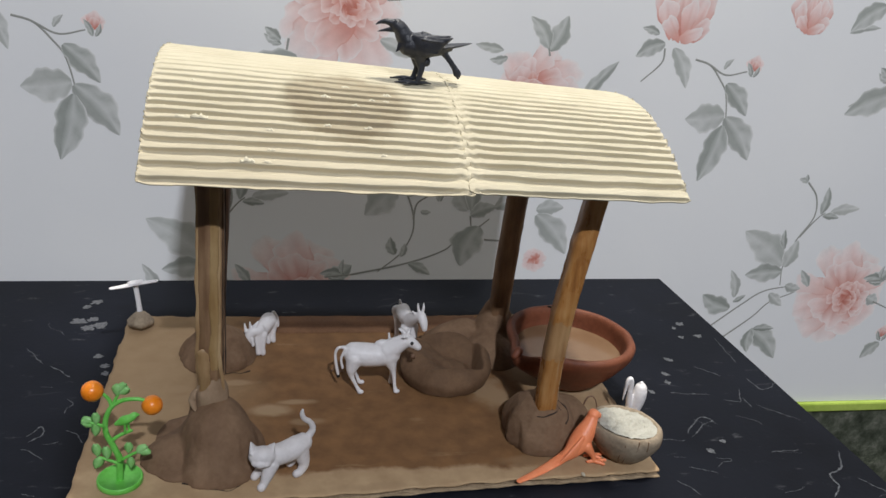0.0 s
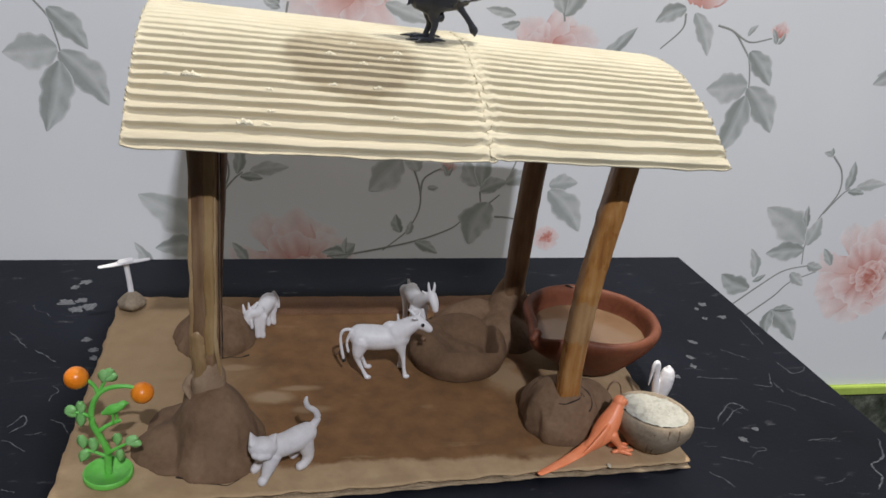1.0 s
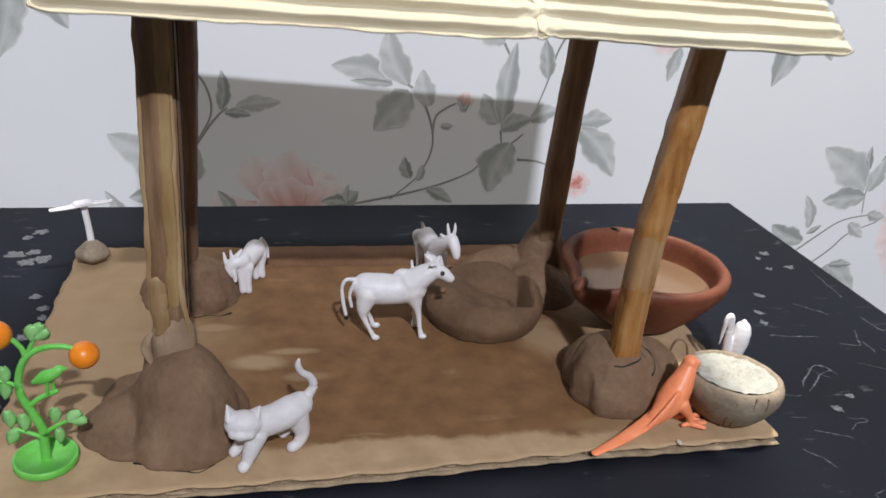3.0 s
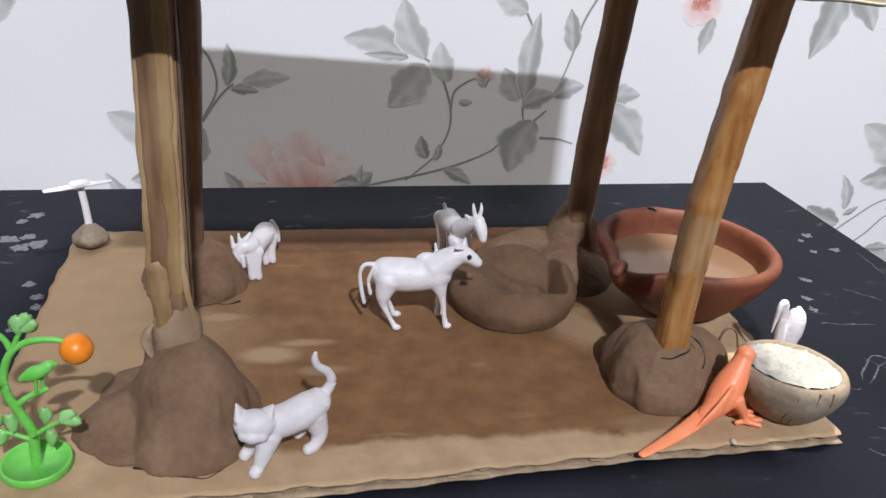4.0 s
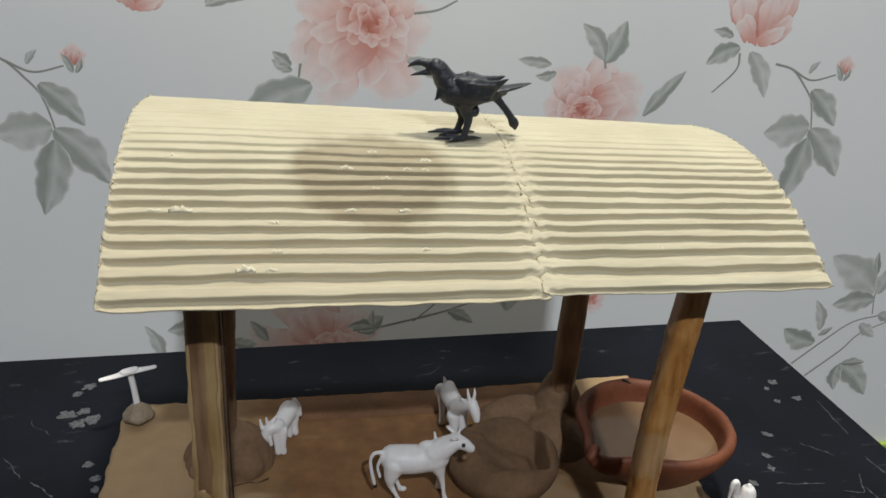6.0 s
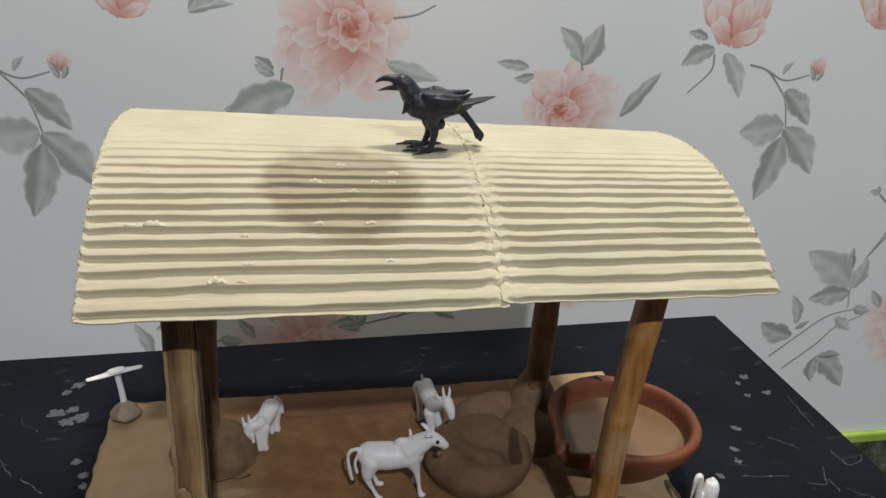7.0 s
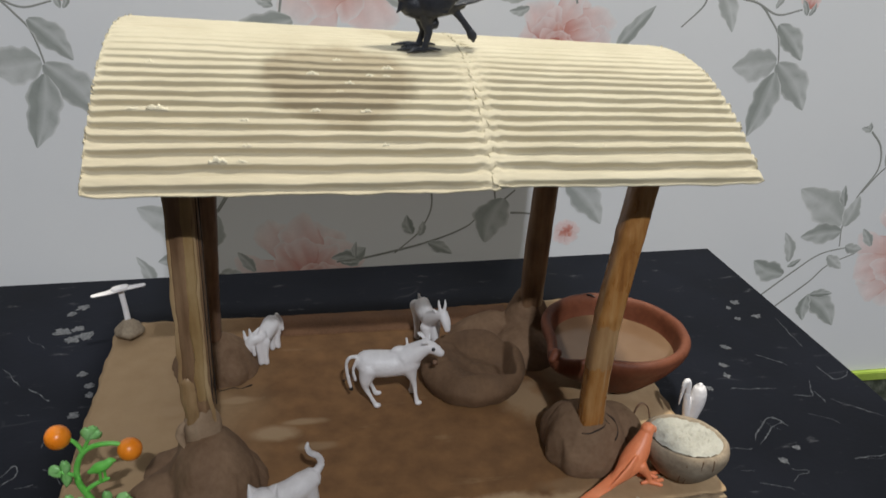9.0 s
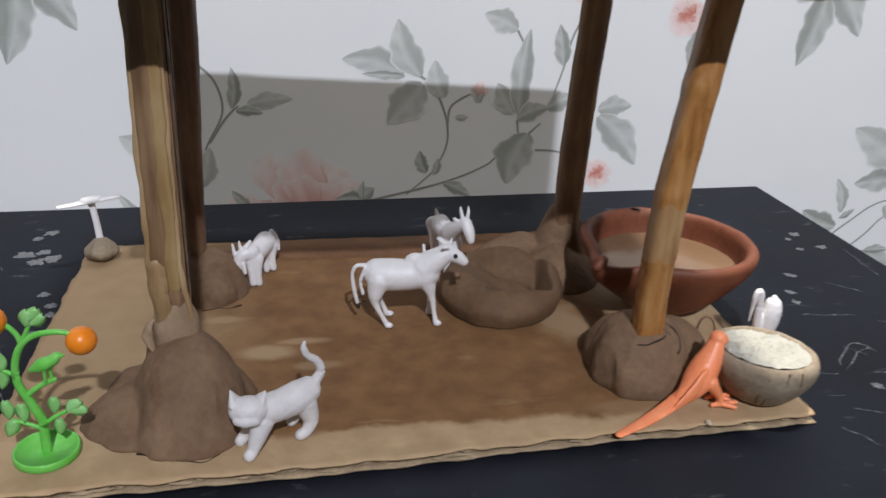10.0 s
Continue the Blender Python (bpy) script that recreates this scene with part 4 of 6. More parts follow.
for i, (x, n, sz) in enumerate(((0.050, 2, 0.0030), (0.060, 2, 0.0018), (0.062, 3, 0.0015), (0.122, 3, 0.0016), (0.024, 6, 0.0034), (0.014, 6, 0.0022), (0.061, 5, 0.0017), (0.092, 6, 0.0018),
                                (0.115, 6, 0.0020), (0.018, 11, 0.0018), (0.104, 8, 0.0015), (0.109, 9, 0.0018), (0.092, 10, 0.0022), (0.119, 10, 0.0015), (0.127, 10, 0.0014), (0.104, 12, 0.0018), (0.128, 11, 0.0022), (0.135, 7, 0.0012), (0.226, 3, 0.0012))):
    part("torn_scrap", scrap(x, n, sz, i), M_FLUFF, shelter, "torn scrap of cream paper")


def split_post(pts, width, depth, seed, grooves, knots=(), square=2.6):
    """A stick of split bamboo: faceted, ridged lengthwise, swollen at its knots."""
    rows = smooth_path(pts, 40)
    bm = bmesh.new()
    seg, rings = 40, []
    for r in rows:
        ring = []
        for k in range(seg):
            a = 2 * math.pi * k / seg
            c, s = math.cos(a), math.sin(a)
            q = (abs(c) ** square + abs(s) ** square) ** (-1 / square)
            rad = q * (1 + 0.05 * fbm(c * 2 + seed, s * 2, r[2] * 30) + 0.030 * fbm(c * 3 + seed, s * 3, r[2] * 110) + 0.012 * fbm(c * 9, s * 9, r[2] * 260))
            for ga, gw, gd in grooves:
                d = (a - ga + math.pi) % (2 * math.pi) - math.pi
                rad -= gd * math.exp(-(d / gw) ** 2)
            for kz, ks in knots:
                rad += ks * math.exp(-((r[2] - kz) / 0.004) ** 2) * (1 if c < 0.3 else 0.3)
            ring.append(bm.verts.new((r[0] + c * rad * width / 2, r[1] + s * rad * depth / 2, r[2])))
        rings.append(ring)
    for a, b in zip(rings, rings[1:]):
        for k in range(seg):
            bm.faces.new((a[k], a[(k + 1) % seg], b[(k + 1) % seg], b[k]))
    bm.faces.new(rings[0][::-1]), bm.faces.new(rings[-1])
    return bm


part("post", split_post(((0.0265, 0.812, 0.010), (0.0262, 0.812, 0.05), (0.0268, 0.812, 0.09), (0.0278, 0.811, 0.14), (0.0288, 0.810, 0.2215)), 0.0158, 0.016, 1.0,
                        ((4.9, 0.18, 0.10), (5.5, 0.14, 0.16), (4.1, 0.2, 0.08)), ((0.06, 0.05),)), M_BAMBOO, shelter, "split bamboo post with a pale groove")
front_post = shelter.children[-1]
for pts, w in ((((0.0358, 0.8085, 0.060), (0.0360, 0.8080, 0.10), (0.0364, 0.8075, 0.15), (0.0366, 0.8070, 0.20)), 0.0004), (((0.0344, 0.8068, 0.050), (0.0346, 0.8064, 0.11), (0.0354, 0.8060, 0.20)), 0.00035)):
    bm = bmesh.new()
    tube(bm, [(*p, w * (0.5 + abs(fbm(p[2] * 90, w * 900, 1)))) for p in smooth_path(pts, 10)], 6, 1)
    part("split", bm, M_GAP, front_post, "dark lengthwise split in the bamboo")
for pts, w, mat, label in ((((0.0198, 0.8072, 0.044), (0.0197, 0.8064, 0.07), (0.0204, 0.8066, 0.12), (0.0222, 0.8062, 0.215)), 0.0014, M_BAMBOO_PALE, "pale split edge of the bamboo"),
                           (((0.0292, 0.8052, 0.066), (0.0295, 0.8042, 0.09), (0.0297, 0.8038, 0.13), (0.0308, 0.8032, 0.215)), 0.0030, M_BAMBOO_GOLD, "golden raised rib of the bamboo"),
                           (((0.0335, 0.8062, 0.047), (0.0325, 0.8046, 0.075), (0.0326, 0.8042, 0.12), (0.0332, 0.8036, 0.215)), 0.0011, M_BAMBOO_PALE, "thin pale ridge of the bamboo"),
                           (((0.0242, 0.8054, 0.046), (0.0240, 0.8040, 0.055), (0.0238, 0.8038, 0.066), (0.0236, 0.8046, 0.076)), 0.0034, M_BAMBOO_PALE, "pale scraped patch at the foot of the post")):
    bm = bmesh.new()
    tube(bm, [(p[0] + 0.0011 * fbm(p[2] * 45, w * 700, 6), p[1], p[2], w * (1 + 0.32 * fbm(p[2] * 50, w * 900, 1) + 0.10 * fbm(p[2] * 240, w * 900, 2))) for p in smooth_path(pts, 22)], 12, 1, flat=(1.0, 0.32), up=(0, 1, 0))
    part("bamboo_strip", bm, mat, front_post, label)
bm = bmesh.new()
rows = []
for i in range(15):
    z = 0.030 + 0.028 * i / 14
    row = []
    for k in range(40):
        a = 2 * math.pi * k / 40
        top = 0.0565 + 0.0014 * fbm(math.cos(a) * 1.5, math.sin(a) * 1.5, 3.3)
        q = min(1.0, max(0.0, (z - top + 0.014) / 0.014))
        zz = z
        rad = 0.0091 + 0.0005 * math.sin(math.pi * i / 14) + 0.0006 * fbm(math.cos(a) * 3, math.sin(a) * 3, z * 90) - 0.0030 * q * q
        row.append(bm.verts.new((0.0272 + rad * 1.08 * math.cos(a), 0.8100 + rad * 0.95 * math.sin(a), zz)))
    rows.append(row)
for a, b in zip(rows, rows[1:]):
    for k in range(40):
        bm.faces.new((a[k], a[(k + 1) % 40], b[(k + 1) % 40], b[k]))
bm.faces.new(rows[0][::-1])
tube(bm, ((0.0185, 0.8070, 0.0500, 0.0010), (0.0165, 0.8055, 0.0475, 0.0022), (0.0160, 0.8045, 0.0430, 0.0026), (0.0175, 0.8030, 0.0385, 0.0018), (0.0190, 0.8025, 0.0350, 0.0008)), 14, flat=(1.0, 0.6))
part("clay_smear", bm, M_SMEAR, front_post, "dried tan clay smeared round the foot of the post")
part("post", split_post(((0.0210, 0.926, 0.008), (0.0215, 0.926, 0.05), (0.0235, 0.925, 0.09), (0.0262, 0.925, 0.15), (0.028, 0.924, 0.234)), 0.0150, 0.013, 2.0,
                        ((4.5, 0.15, 0.12),), ((0.135, 0.12),)), M_BAMBOO_DARK, shelter, "dark bamboo post with a knot")
leaning = part("post", split_post(((0.2475, 0.806, 0.010), (0.2470, 0.805, 0.05), (0.2470, 0.804, 0.08), (0.2495, 0.805, 0.11), (0.2560, 0.809, 0.15), (0.2640, 0.815, 0.19), (0.2680, 0.818, 0.214)), 0.0140, 0.0130, 3.0,
                               ((5.2, 0.10, 0.09), (4.3, 0.10, 0.05)), ((0.152, 0.07), (0.104, 0.04), (0.072, 0.03)), 3.6), M_BAMBOO_GLOSS, shelter, "glossy honey-coloured bamboo post leaning outwards")
leaning.data.materials.append(M_BAMBOO_PEELED)
for f in leaning.data.polygons:
    x, y, z = f.center
    rag = 0.004 * fbm(x * 200, y * 200, z * 60)
    peeled = 0.073 < z + rag < 0.101 and f.normal.y < 0.5
    edge = 0.020 < z < 0.074 and f.normal.x > 0.55 and f.normal.y < 0.2
    f.material_index = 1 if peeled or edge else 0
part("post", split_post(((0.2475, 0.943, 0.010), (0.2483, 0.943, 0.05), (0.2500, 0.943, 0.10), (0.2525, 0.942, 0.16), (0.255, 0.941, 0.2185)), 0.0165, 0.015, 4.0,
                        ((4.6, 0.15, 0.10),)), M_BAMBOO, shelter, "brown bamboo post")

# ---- clay ----


def clay_dome(bm, cx, cy, rx, ry, h, steep=2.4, under=0.08, power=0.62, seed=0.0):
    """One pressed lump: a closed rounded dome with an uneven foot, tucked in where it meets the board."""
    seg, rings = 64, []
    for t in [k / 18 for k in range(19)]:
        s = math.sin(0.5 * math.pi * t) if t < 1 else 1.0
        z = h * max(0.0, 1 - s ** steep) ** power
        tuck = 1 - under * max(0.0, 1 - z / (0.35 * h))
        row = []
        for k in range(seg):
            a = 2 * math.pi * k / seg
            r = max(s, 0.01) * tuck * (1 + 0.10 * fbm(math.cos(a) * 1.3 + seed, math.sin(a) * 1.3, seed) + 0.035 * s * fbm(math.cos(a) * 4, math.sin(a) * 4, seed + z * 40))
            row.append(bm.verts.new((cx + rx * r * math.cos(a), cy + ry * r * math.sin(a), TOP + z - 0.0005)))
        rings.append(row)
    for a, b in zip(rings, rings[1:]):
        for k in range(seg):
            bm.faces.new((a[k], b[k], b[(k + 1) % seg], a[(k + 1) % seg]))
    bm.faces.new(rings[0])
    bm.faces.new(rings[-1][::-1])


def clay_thing(domes, seed, label, dents=0.0013, rounds=4, broad=52):
    """A hand-pressed heap: lumps melted together, with thumb dents, folds and a fine grain."""
    bm = bmesh.new()
    for i, d in enumerate(domes):
        clay_dome(bm, *d[:5], seed=seed + 1.7 * i, **(d[5] if len(d) > 5 else {}))
    out = melt(bm, 0.00075, rounds)
    for v in out.verts:
        x, y, z = v.co
        up = min(1.0, max(0.0, (z - TOP) / 0.006))
        near = noise.voronoi(Vector((x * broad + 0.6 * fbm(x * 40, y * 40, z * 40 + seed), y * broad, z * broad * 0.9 + seed)))[0]
        d = dents * (min(near[0], 0.75) - 0.42) * up + 0.0008 * up * fbm(x * 55, y * 55, z * 55 + seed, 2) + 0.00012 * fbm(x * 420, y * 420, z * 420)
        v.co += v.normal * d
    ob = link_mesh("clay_mound", out, M_CLAY)
    return tagged(ob, label, "clay mound", "clay mounds round the posts")


mound_front = clay_thing(((0.0310, 0.8030, 0.0250, 0.0345, 0.0400, dict(steep=2.3, under=0.0, power=0.75)), (0.0290, 0.8080, 0.0330, 0.0330, 0.0330, dict(steep=1.6, under=0.0, power=0.95)),
                          (0.0080, 0.8030, 0.0240, 0.0235, 0.0150, dict(steep=1.8, under=0.0, power=0.9)), (0.0120, 0.8230, 0.0230, 0.0210, 0.0110, dict(power=0.9, under=0.0)),
                          (0.0185, 0.8130, 0.0065, 0.0080, 0.0420, {}), (0.0330, 0.7880, 0.0235, 0.0230, 0.0180, dict(steep=2.6, under=0.0, power=0.8)),
                          (0.0170, 0.7890, 0.0250, 0.0155, 0.0040, dict(steep=4.0))), 2.0,
                         "large brown clay mound pressed round a bamboo post", dents=0.0026, broad=34, rounds=16)
mound_back = clay_thing(((0.0230, 0.9270, 0.0310, 0.0290, 0.0270, dict(under=0.05, steep=2.0, power=0.85)), (0.0345, 0.9215, 0.0165, 0.0220, 0.0230, dict(steep=2.2, under=0.14, power=0.8))), 12.0,
                        "low brown clay mound with a split edge round a dark post")
mound_lean = clay_thing(((0.2480, 0.8120, 0.0270, 0.0270, 0.0330, dict(steep=2.8, under=0.10, power=0.7)), (0.2420, 0.8250, 0.0190, 0.0190, 0.0250, dict(steep=2.6, under=0.12, power=0.8)), (0.2660, 0.8200, 0.0230, 0.0220, 0.0245, {})), 22.0,
                        "brown clay mound with thumb dents round the leaning post", dents=0.0026, broad=36, rounds=8)
clay_thing(((0.2465, 0.9465, 0.0220, 0.0210, 0.0430, dict(steep=1.7, power=0.85, under=0.0)), (0.2220, 0.9490, 0.0350, 0.0260, 0.0200, dict(steep=1.5, power=1.0, under=0.0)),
            (0.2130, 0.9260, 0.0230, 0.0230, 0.0100, dict(steep=1.7, power=1.0, under=0.0)), (0.2400, 0.9330, 0.0300, 0.0340, 0.0200, dict(steep=1.4, power=1.0, under=0.0))), 32.0,
           "sloping brown clay mound round the rear post, near the bowl", dents=0.0008, rounds=12)


def crack(parent, pts, r, lift=0.0):
    bm = bmesh.new()
    tube(bm, [(x, y, TOP + lift + 0.0005 * fbm(x * 300, y * 300, 1), r * (0.6 + 0.8 * abs(fbm(x * 400, y * 400, 5)))) for x, y in pts], 6, 6)
    part("crack", bm, M_GAP, parent, "dark ragged gap under the clay's edge")


crack(mound_front, ((-0.009, 0.8020), (-0.004, 0.7950), (0.002, 0.7875), (0.008, 0.7850), (0.015, 0.7830)), 0.0005)
crack(mound_front, ((0.012, 0.7742), (0.018, 0.7722), (0.023, 0.7695), (0.028, 0.7680), (0.034, 0.7668), (0.040, 0.7655), (0.046, 0.7700)), 0.0005)
crack(mound_back, ((0.027, 0.8985), (0.031, 0.8995), (0.036, 0.9010), (0.041, 0.9000), (0.0475, 0.9030)), 0.0007)


def surface_crack(mound, pts, r):
    """A dark split that follows the surface of a mound."""
    tree = BVHTree.FromPolygons([v.co.copy() for v in mound.data.vertices], [tuple(f.vertices) for f in mound.data.polygons])
    path = []
    for x, y in pts:
        spot = tree.ray_cast(Vector((x, y, 0.3)), Vector((0, 0, -1)))[0]
        path.append((x, y, spot.z - 0.3 * r, r * (0.5 + 0.9 * abs(fbm(x * 300, y * 300, 5)))))
    bm = bmesh.new()
    tube(bm, path, 6, 5)
    part("crack", bm, M_GAP, mound, "dark curved split in the clay")


surface_crack(mound_lean, ((0.2555, 0.8090), (0.2580, 0.8065), (0.2610, 0.8050), (0.2632, 0.8025), (0.2625, 0.7985), (0.2600, 0.7950)), 0.0007)
surface_crack(mound_lean, ((0.2540, 0.8060), (0.2550, 0.8030), (0.2575, 0.8010)), 0.0005)
surface_crack(mound_lean, ((0.2400, 0.7975), (0.2440, 0.7962), (0.2480, 0.7968), (0.2530, 0.7985), (0.2560, 0.8020)), 0.0006)


def clay_trough():
    """A lump of clay with an off-centre hollow: steep towards its near and eastern lips, easing up to the rear."""
    bm = bmesh.new()
    cx, cy, px, py = 0.1945, 0.8920, 0.2125, 0.8915
    seg, nr, rows = 110, 52, []
    for i in range(nr + 1):
        s = (i / nr) ** 0.8
        row = []
        for k in range(seg):
            a = 2 * math.pi * k / seg
            r = 0.0360 * (1 + 0.06 * fbm(math.cos(a) * 1.5, math.sin(a) * 1.5, 4.0) + 0.02 * fbm(math.cos(a) * 5, math.sin(a) * 5, 2.0))
            top = 0.0220 + (0.0045 * math.sin(a) + 0.0032 * math.cos(a - 0.2)) * s + 0.0015 * fbm(math.cos(a) * 2, math.sin(a) * 2, 6.0)
            dome = top * max(0.0, 1 - s ** 7) ** 0.42
            x, y = cx + s * r * math.cos(a), cy + s * r * math.sin(a)
            vx, vy = x - px, y - py
            wobble = 0.0022 * fbm(x * 60, y * 60, 9.0)
            hollow = max(0.0072 - 0.36 * vx, 0.0060 + 2.6 * (vx - 0.004), 0.0075 + 1.5 * (-vy - 0.0125), 0.0075 + 0.62 * (vy - 0.004)) + wobble
            k2 = 0.0014
            m = max(k2 - abs(dome - hollow), 0.0) / k2
            z = min(dome, hollow) - m * m * k2 * 0.25
            z += 0.0008 * fbm(x * 90, y * 90, 3.0) * min(1.0, dome / 0.01) + 0.0030 * (min(noise.voronoi(Vector((x * 40, y * 40, 7.0 + dome * 34)))[0][0], 0.75) - 0.42) * min(1.0, dome / 0.008)
            tuck = 1 - 0.12 * max(0.0, 1 - dome / 0.009) if s > 0.8 else 1.0
            row.append(bm.verts.new((cx + (x - cx) * tuck, cy + (y - cy) * tuck, TOP + max(z, -0.0006))))
        rows.append(row)
    for a, b in zip(rows, rows[1:]):
        for k in range(seg):
            bm.faces.new((a[k], b[k], b[(k + 1) % seg], a[(k + 1) % seg]))
    bmesh.ops.remove_doubles(bm, verts=rows[0], dist=1e-5)
    bmesh.ops.smooth_vert(bm, verts=bm.verts[:], factor=0.5, use_axis_x=True, use_axis_y=True, use_axis_z=True)
    trough = thing("clay_trough", "round hollow feeding trough pressed from brown clay", "trough")
    part("trough_body", bm, M_DAMPCLAY, trough)


clay_trough()

# ---- terracotta bowl ----
bowl = thing("terracotta_bowl", "red-brown terracotta lamp bowl with a pinched lip, full of murky water", "bowl")
BOWL_X, BOWL_Y = 0.290, 0.884


def bowl_ring(t, k, seg):
    """Outline of the bowl at full width: round with one pinched lip."""
    a = 2 * math.pi * k / seg
    lip = math.exp(-((((a - 3.70) + math.pi) % (2 * math.pi) - math.pi) / 0.30) ** 2)
    r = 0.0478 + 0.0150 * lip * t + 0.0022 * math.cos(2 * (a - 5.6))
    return a, r, lip


def bowl_body():
    bm = bmesh.new()
    seg = 72
    prof = ((0.0, 0.001, 0), (0.38, 0.0005, 0), (0.47, 0.003, 0), (0.68, 0.013, .3), (0.85, 0.0235, .7), (0.955, 0.0315, 1), (0.975, 0.0335, 1), (1.0, 0.0365, 1), (1.008, 0.0395, 1), (0.99, 0.0418, 1),
            (0.95, 0.0430, 1), (0.90, 0.0426, 1), (0.866, 0.0405, 1), (0.850, 0.037, 1), (0.84, 0.032, 1), (0.79, 0.024, .7), (0.60, 0.012, .3), (0.3, 0.008, 0), (0.0, 0.007, 0))
    rings = []
    for f, z, t in prof:
        ring = []
        for k in range(seg):
            a, r, lip = bowl_ring(t, k, seg)
            w = 0.0006 * fbm(math.cos(a) * 3, math.sin(a) * 3, z * 60)
            ring.append(bm.verts.new((BOWL_X + (r * f + w) * math.cos(a), BOWL_Y + (r * f + w) * math.sin(a), TOP + z - 0.002 * lip * t + w)))
        rings.append(ring)
    for a, b in zip(rings, rings[1:]):
        for k in range(seg):
            bm.faces.new((a[k], a[(k + 1) % seg], b[(k + 1) % seg], b[k]))
    bmesh.ops.remove_doubles(bm, verts=rings[0] + rings[-1], dist=1e-4)
    bmesh.ops.recalc_face_normals(bm, faces=bm.faces[:])
    return bm


ob = part("bowl_body", bowl_body(), M_TERRA, bowl)
s = ob.modifiers.new("soft", "SUBSURF")
s.levels = s.render_levels = 1
bm = bmesh.new()
mid = bm.verts.new((BOWL_X, BOWL_Y, TOP + 0.0285))
ring = []
for k in range(72):
    a, r, lip = bowl_ring(0.9, k, 72)
    ring.append(bm.verts.new((BOWL_X + r * 0.845 * math.cos(a), BOWL_Y + r * 0.845 * math.sin(a), TOP + 0.0285)))
for k in range(72):
    bm.faces.new((mid, ring[k], ring[(k + 1) % 72]))
part("water", bm, M_WATER, bowl, "still murky brown water")

bm = bmesh.new()
tube(bm, ((0.2372, 0.8535, 0.0440, 0.0026), (0.2400, 0.8560, 0.0462, 0.0034), (0.2425, 0.8590, 0.0450, 0.0026)), 14)
part("pinched_fold", bm, M_TERRA, bowl, "pinched fold of terracotta at the lip")
bm = bmesh.new()
tube(bm, ((0.2850, 0.9275, 0.0468, 0.0009), (0.2872, 0.9255, 0.0472, 0.0007), (0.2890, 0.9235, 0.0468, 0.0004)), 8)
part("rim_chip", bm, M_EYE, bowl, "small dark chip in the rim")

# ---- clay bowl of flour ----
flour_bowl = thing("clay_bowl", "small pale cracked clay bowl heaped with white flour", "bowl")
FX, FY = 0.2990, 0.7858


def oval(a):
    """Radius of the hand-pressed oval bowl."""
    return 1 / math.hypot(math.cos(a - 2.45) / 0.0258, math.sin(a - 2.45) / 0.0200)


bm = bmesh.new()
seg = 56
rings = []
for f, z in ((0.0, 0.0), (0.42, 0.0), (0.57, 0.002), (0.80, 0.0095), (0.955, 0.0165), (1.0, 0.0215), (0.985, 0.0250), (0.93, 0.0272), (0.86, 0.0278), (0.80, 0.0265), (0.75, 0.023), (0.6, 0.018), (0.0, 0.014)):
    ring = []
    for k in range(seg):
        a = 2 * math.pi * k / seg
        r = oval(a) * f * (1 + 0.03 * fbm(math.cos(a) * 1.3, math.sin(a) * 1.3, 7) + 0.025 * fbm(math.cos(a) * 4, math.sin(a) * 4, z * 90))
        ring.append(bm.verts.new((FX + r * math.cos(a), FY + r * math.sin(a), TOP + z + 0.0012 * f * math.sin(a + 0.8) * (z > 0.01))))
    rings.append(ring)
for a, b in zip(rings, rings[1:]):
    for k in range(seg):
        bm.faces.new((a[k], a[(k + 1) % seg], b[(k + 1) % seg], b[k]))
bmesh.ops.remove_doubles(bm, verts=rings[0] + rings[-1], dist=1e-4)
bmesh.ops.recalc_face_normals(bm, faces=bm.faces[:])
ob = part("bowl_body", bm, M_PALECLAY, flour_bowl)
s = ob.modifiers.new("soft", "SUBSURF")
s.levels = s.render_levels = 1
bm = bmesh.new()
seg, nr = 96, 34
rings = []
for i in range(nr + 1):
    f = i / nr
    row = []
    for k in range(seg):
        a = 2 * math.pi * k / seg
        u, v = f * math.cos(a), f * math.sin(a)
        rag = 1 + (0.07 * fbm(math.cos(a) * 5, math.sin(a) * 5, 2.0) + 0.05 * fbm(math.cos(a) * 14, math.sin(a) * 14, 5.0) if i == nr else 0.0)
        crumb = 0.0013 * fbm(u * 3.2, v * 3.2, 1, 2) + 0.0021 * abs(fbm(u * 8, v * 8, 4, 3)) + 0.0004 * fbm(u * 30, v * 30, 8, 2)
        row.append(bm.verts.new((FX + oval(a) * 0.83 * f * rag * math.cos(a), FY + oval(a) * 0.83 * f * rag * math.sin(a), TOP + 0.0268 + 0.0006 * (1 - f * f) + crumb * min(1.0, 6 * (1.04 - f)))))
    rings.append(row)
for a, b in zip(rings, rings[1:]):
    for k in range(seg):
        bm.faces.new((a[k], b[k], b[(k + 1) % seg], a[(k + 1) % seg]))
bmesh.ops.remove_doubles(bm, verts=rings[0], dist=1e-6)
part("flour", bm, M_FLOUR, flour_bowl, "crumbly white flour")
for a, z0, z1 in ((4.35, 0.010, 0.022), (4.22, 0.003, 0.013), (4.45, 0.003, 0.009), (4.75, 0.018, 0.026), (5.05, 0.019, 0.026), (5.6, 0.016, 0.022)):
    bm = bmesh.new()
    path = []
    for t in (0, 0.25, 0.5, 0.75, 1):
        z, b = z0 + (z1 - z0) * t, a + 0.03 * fbm(t * 3, a * 7, 2.0)
        f = float(np.interp(z, (0.002, 0.0095, 0.0165, 0.0215, 0.025), (0.57, 0.80, 0.955, 1.0, 0.985))) * 0.985
        path.append((FX + f * oval(b) * math.cos(b), FY + f * oval(b) * math.sin(b), TOP + z, 0.0004))
    tube(bm, path, 6)
    part("crack", bm, M_CLAY, flour_bowl, "dark crack in the dry clay")

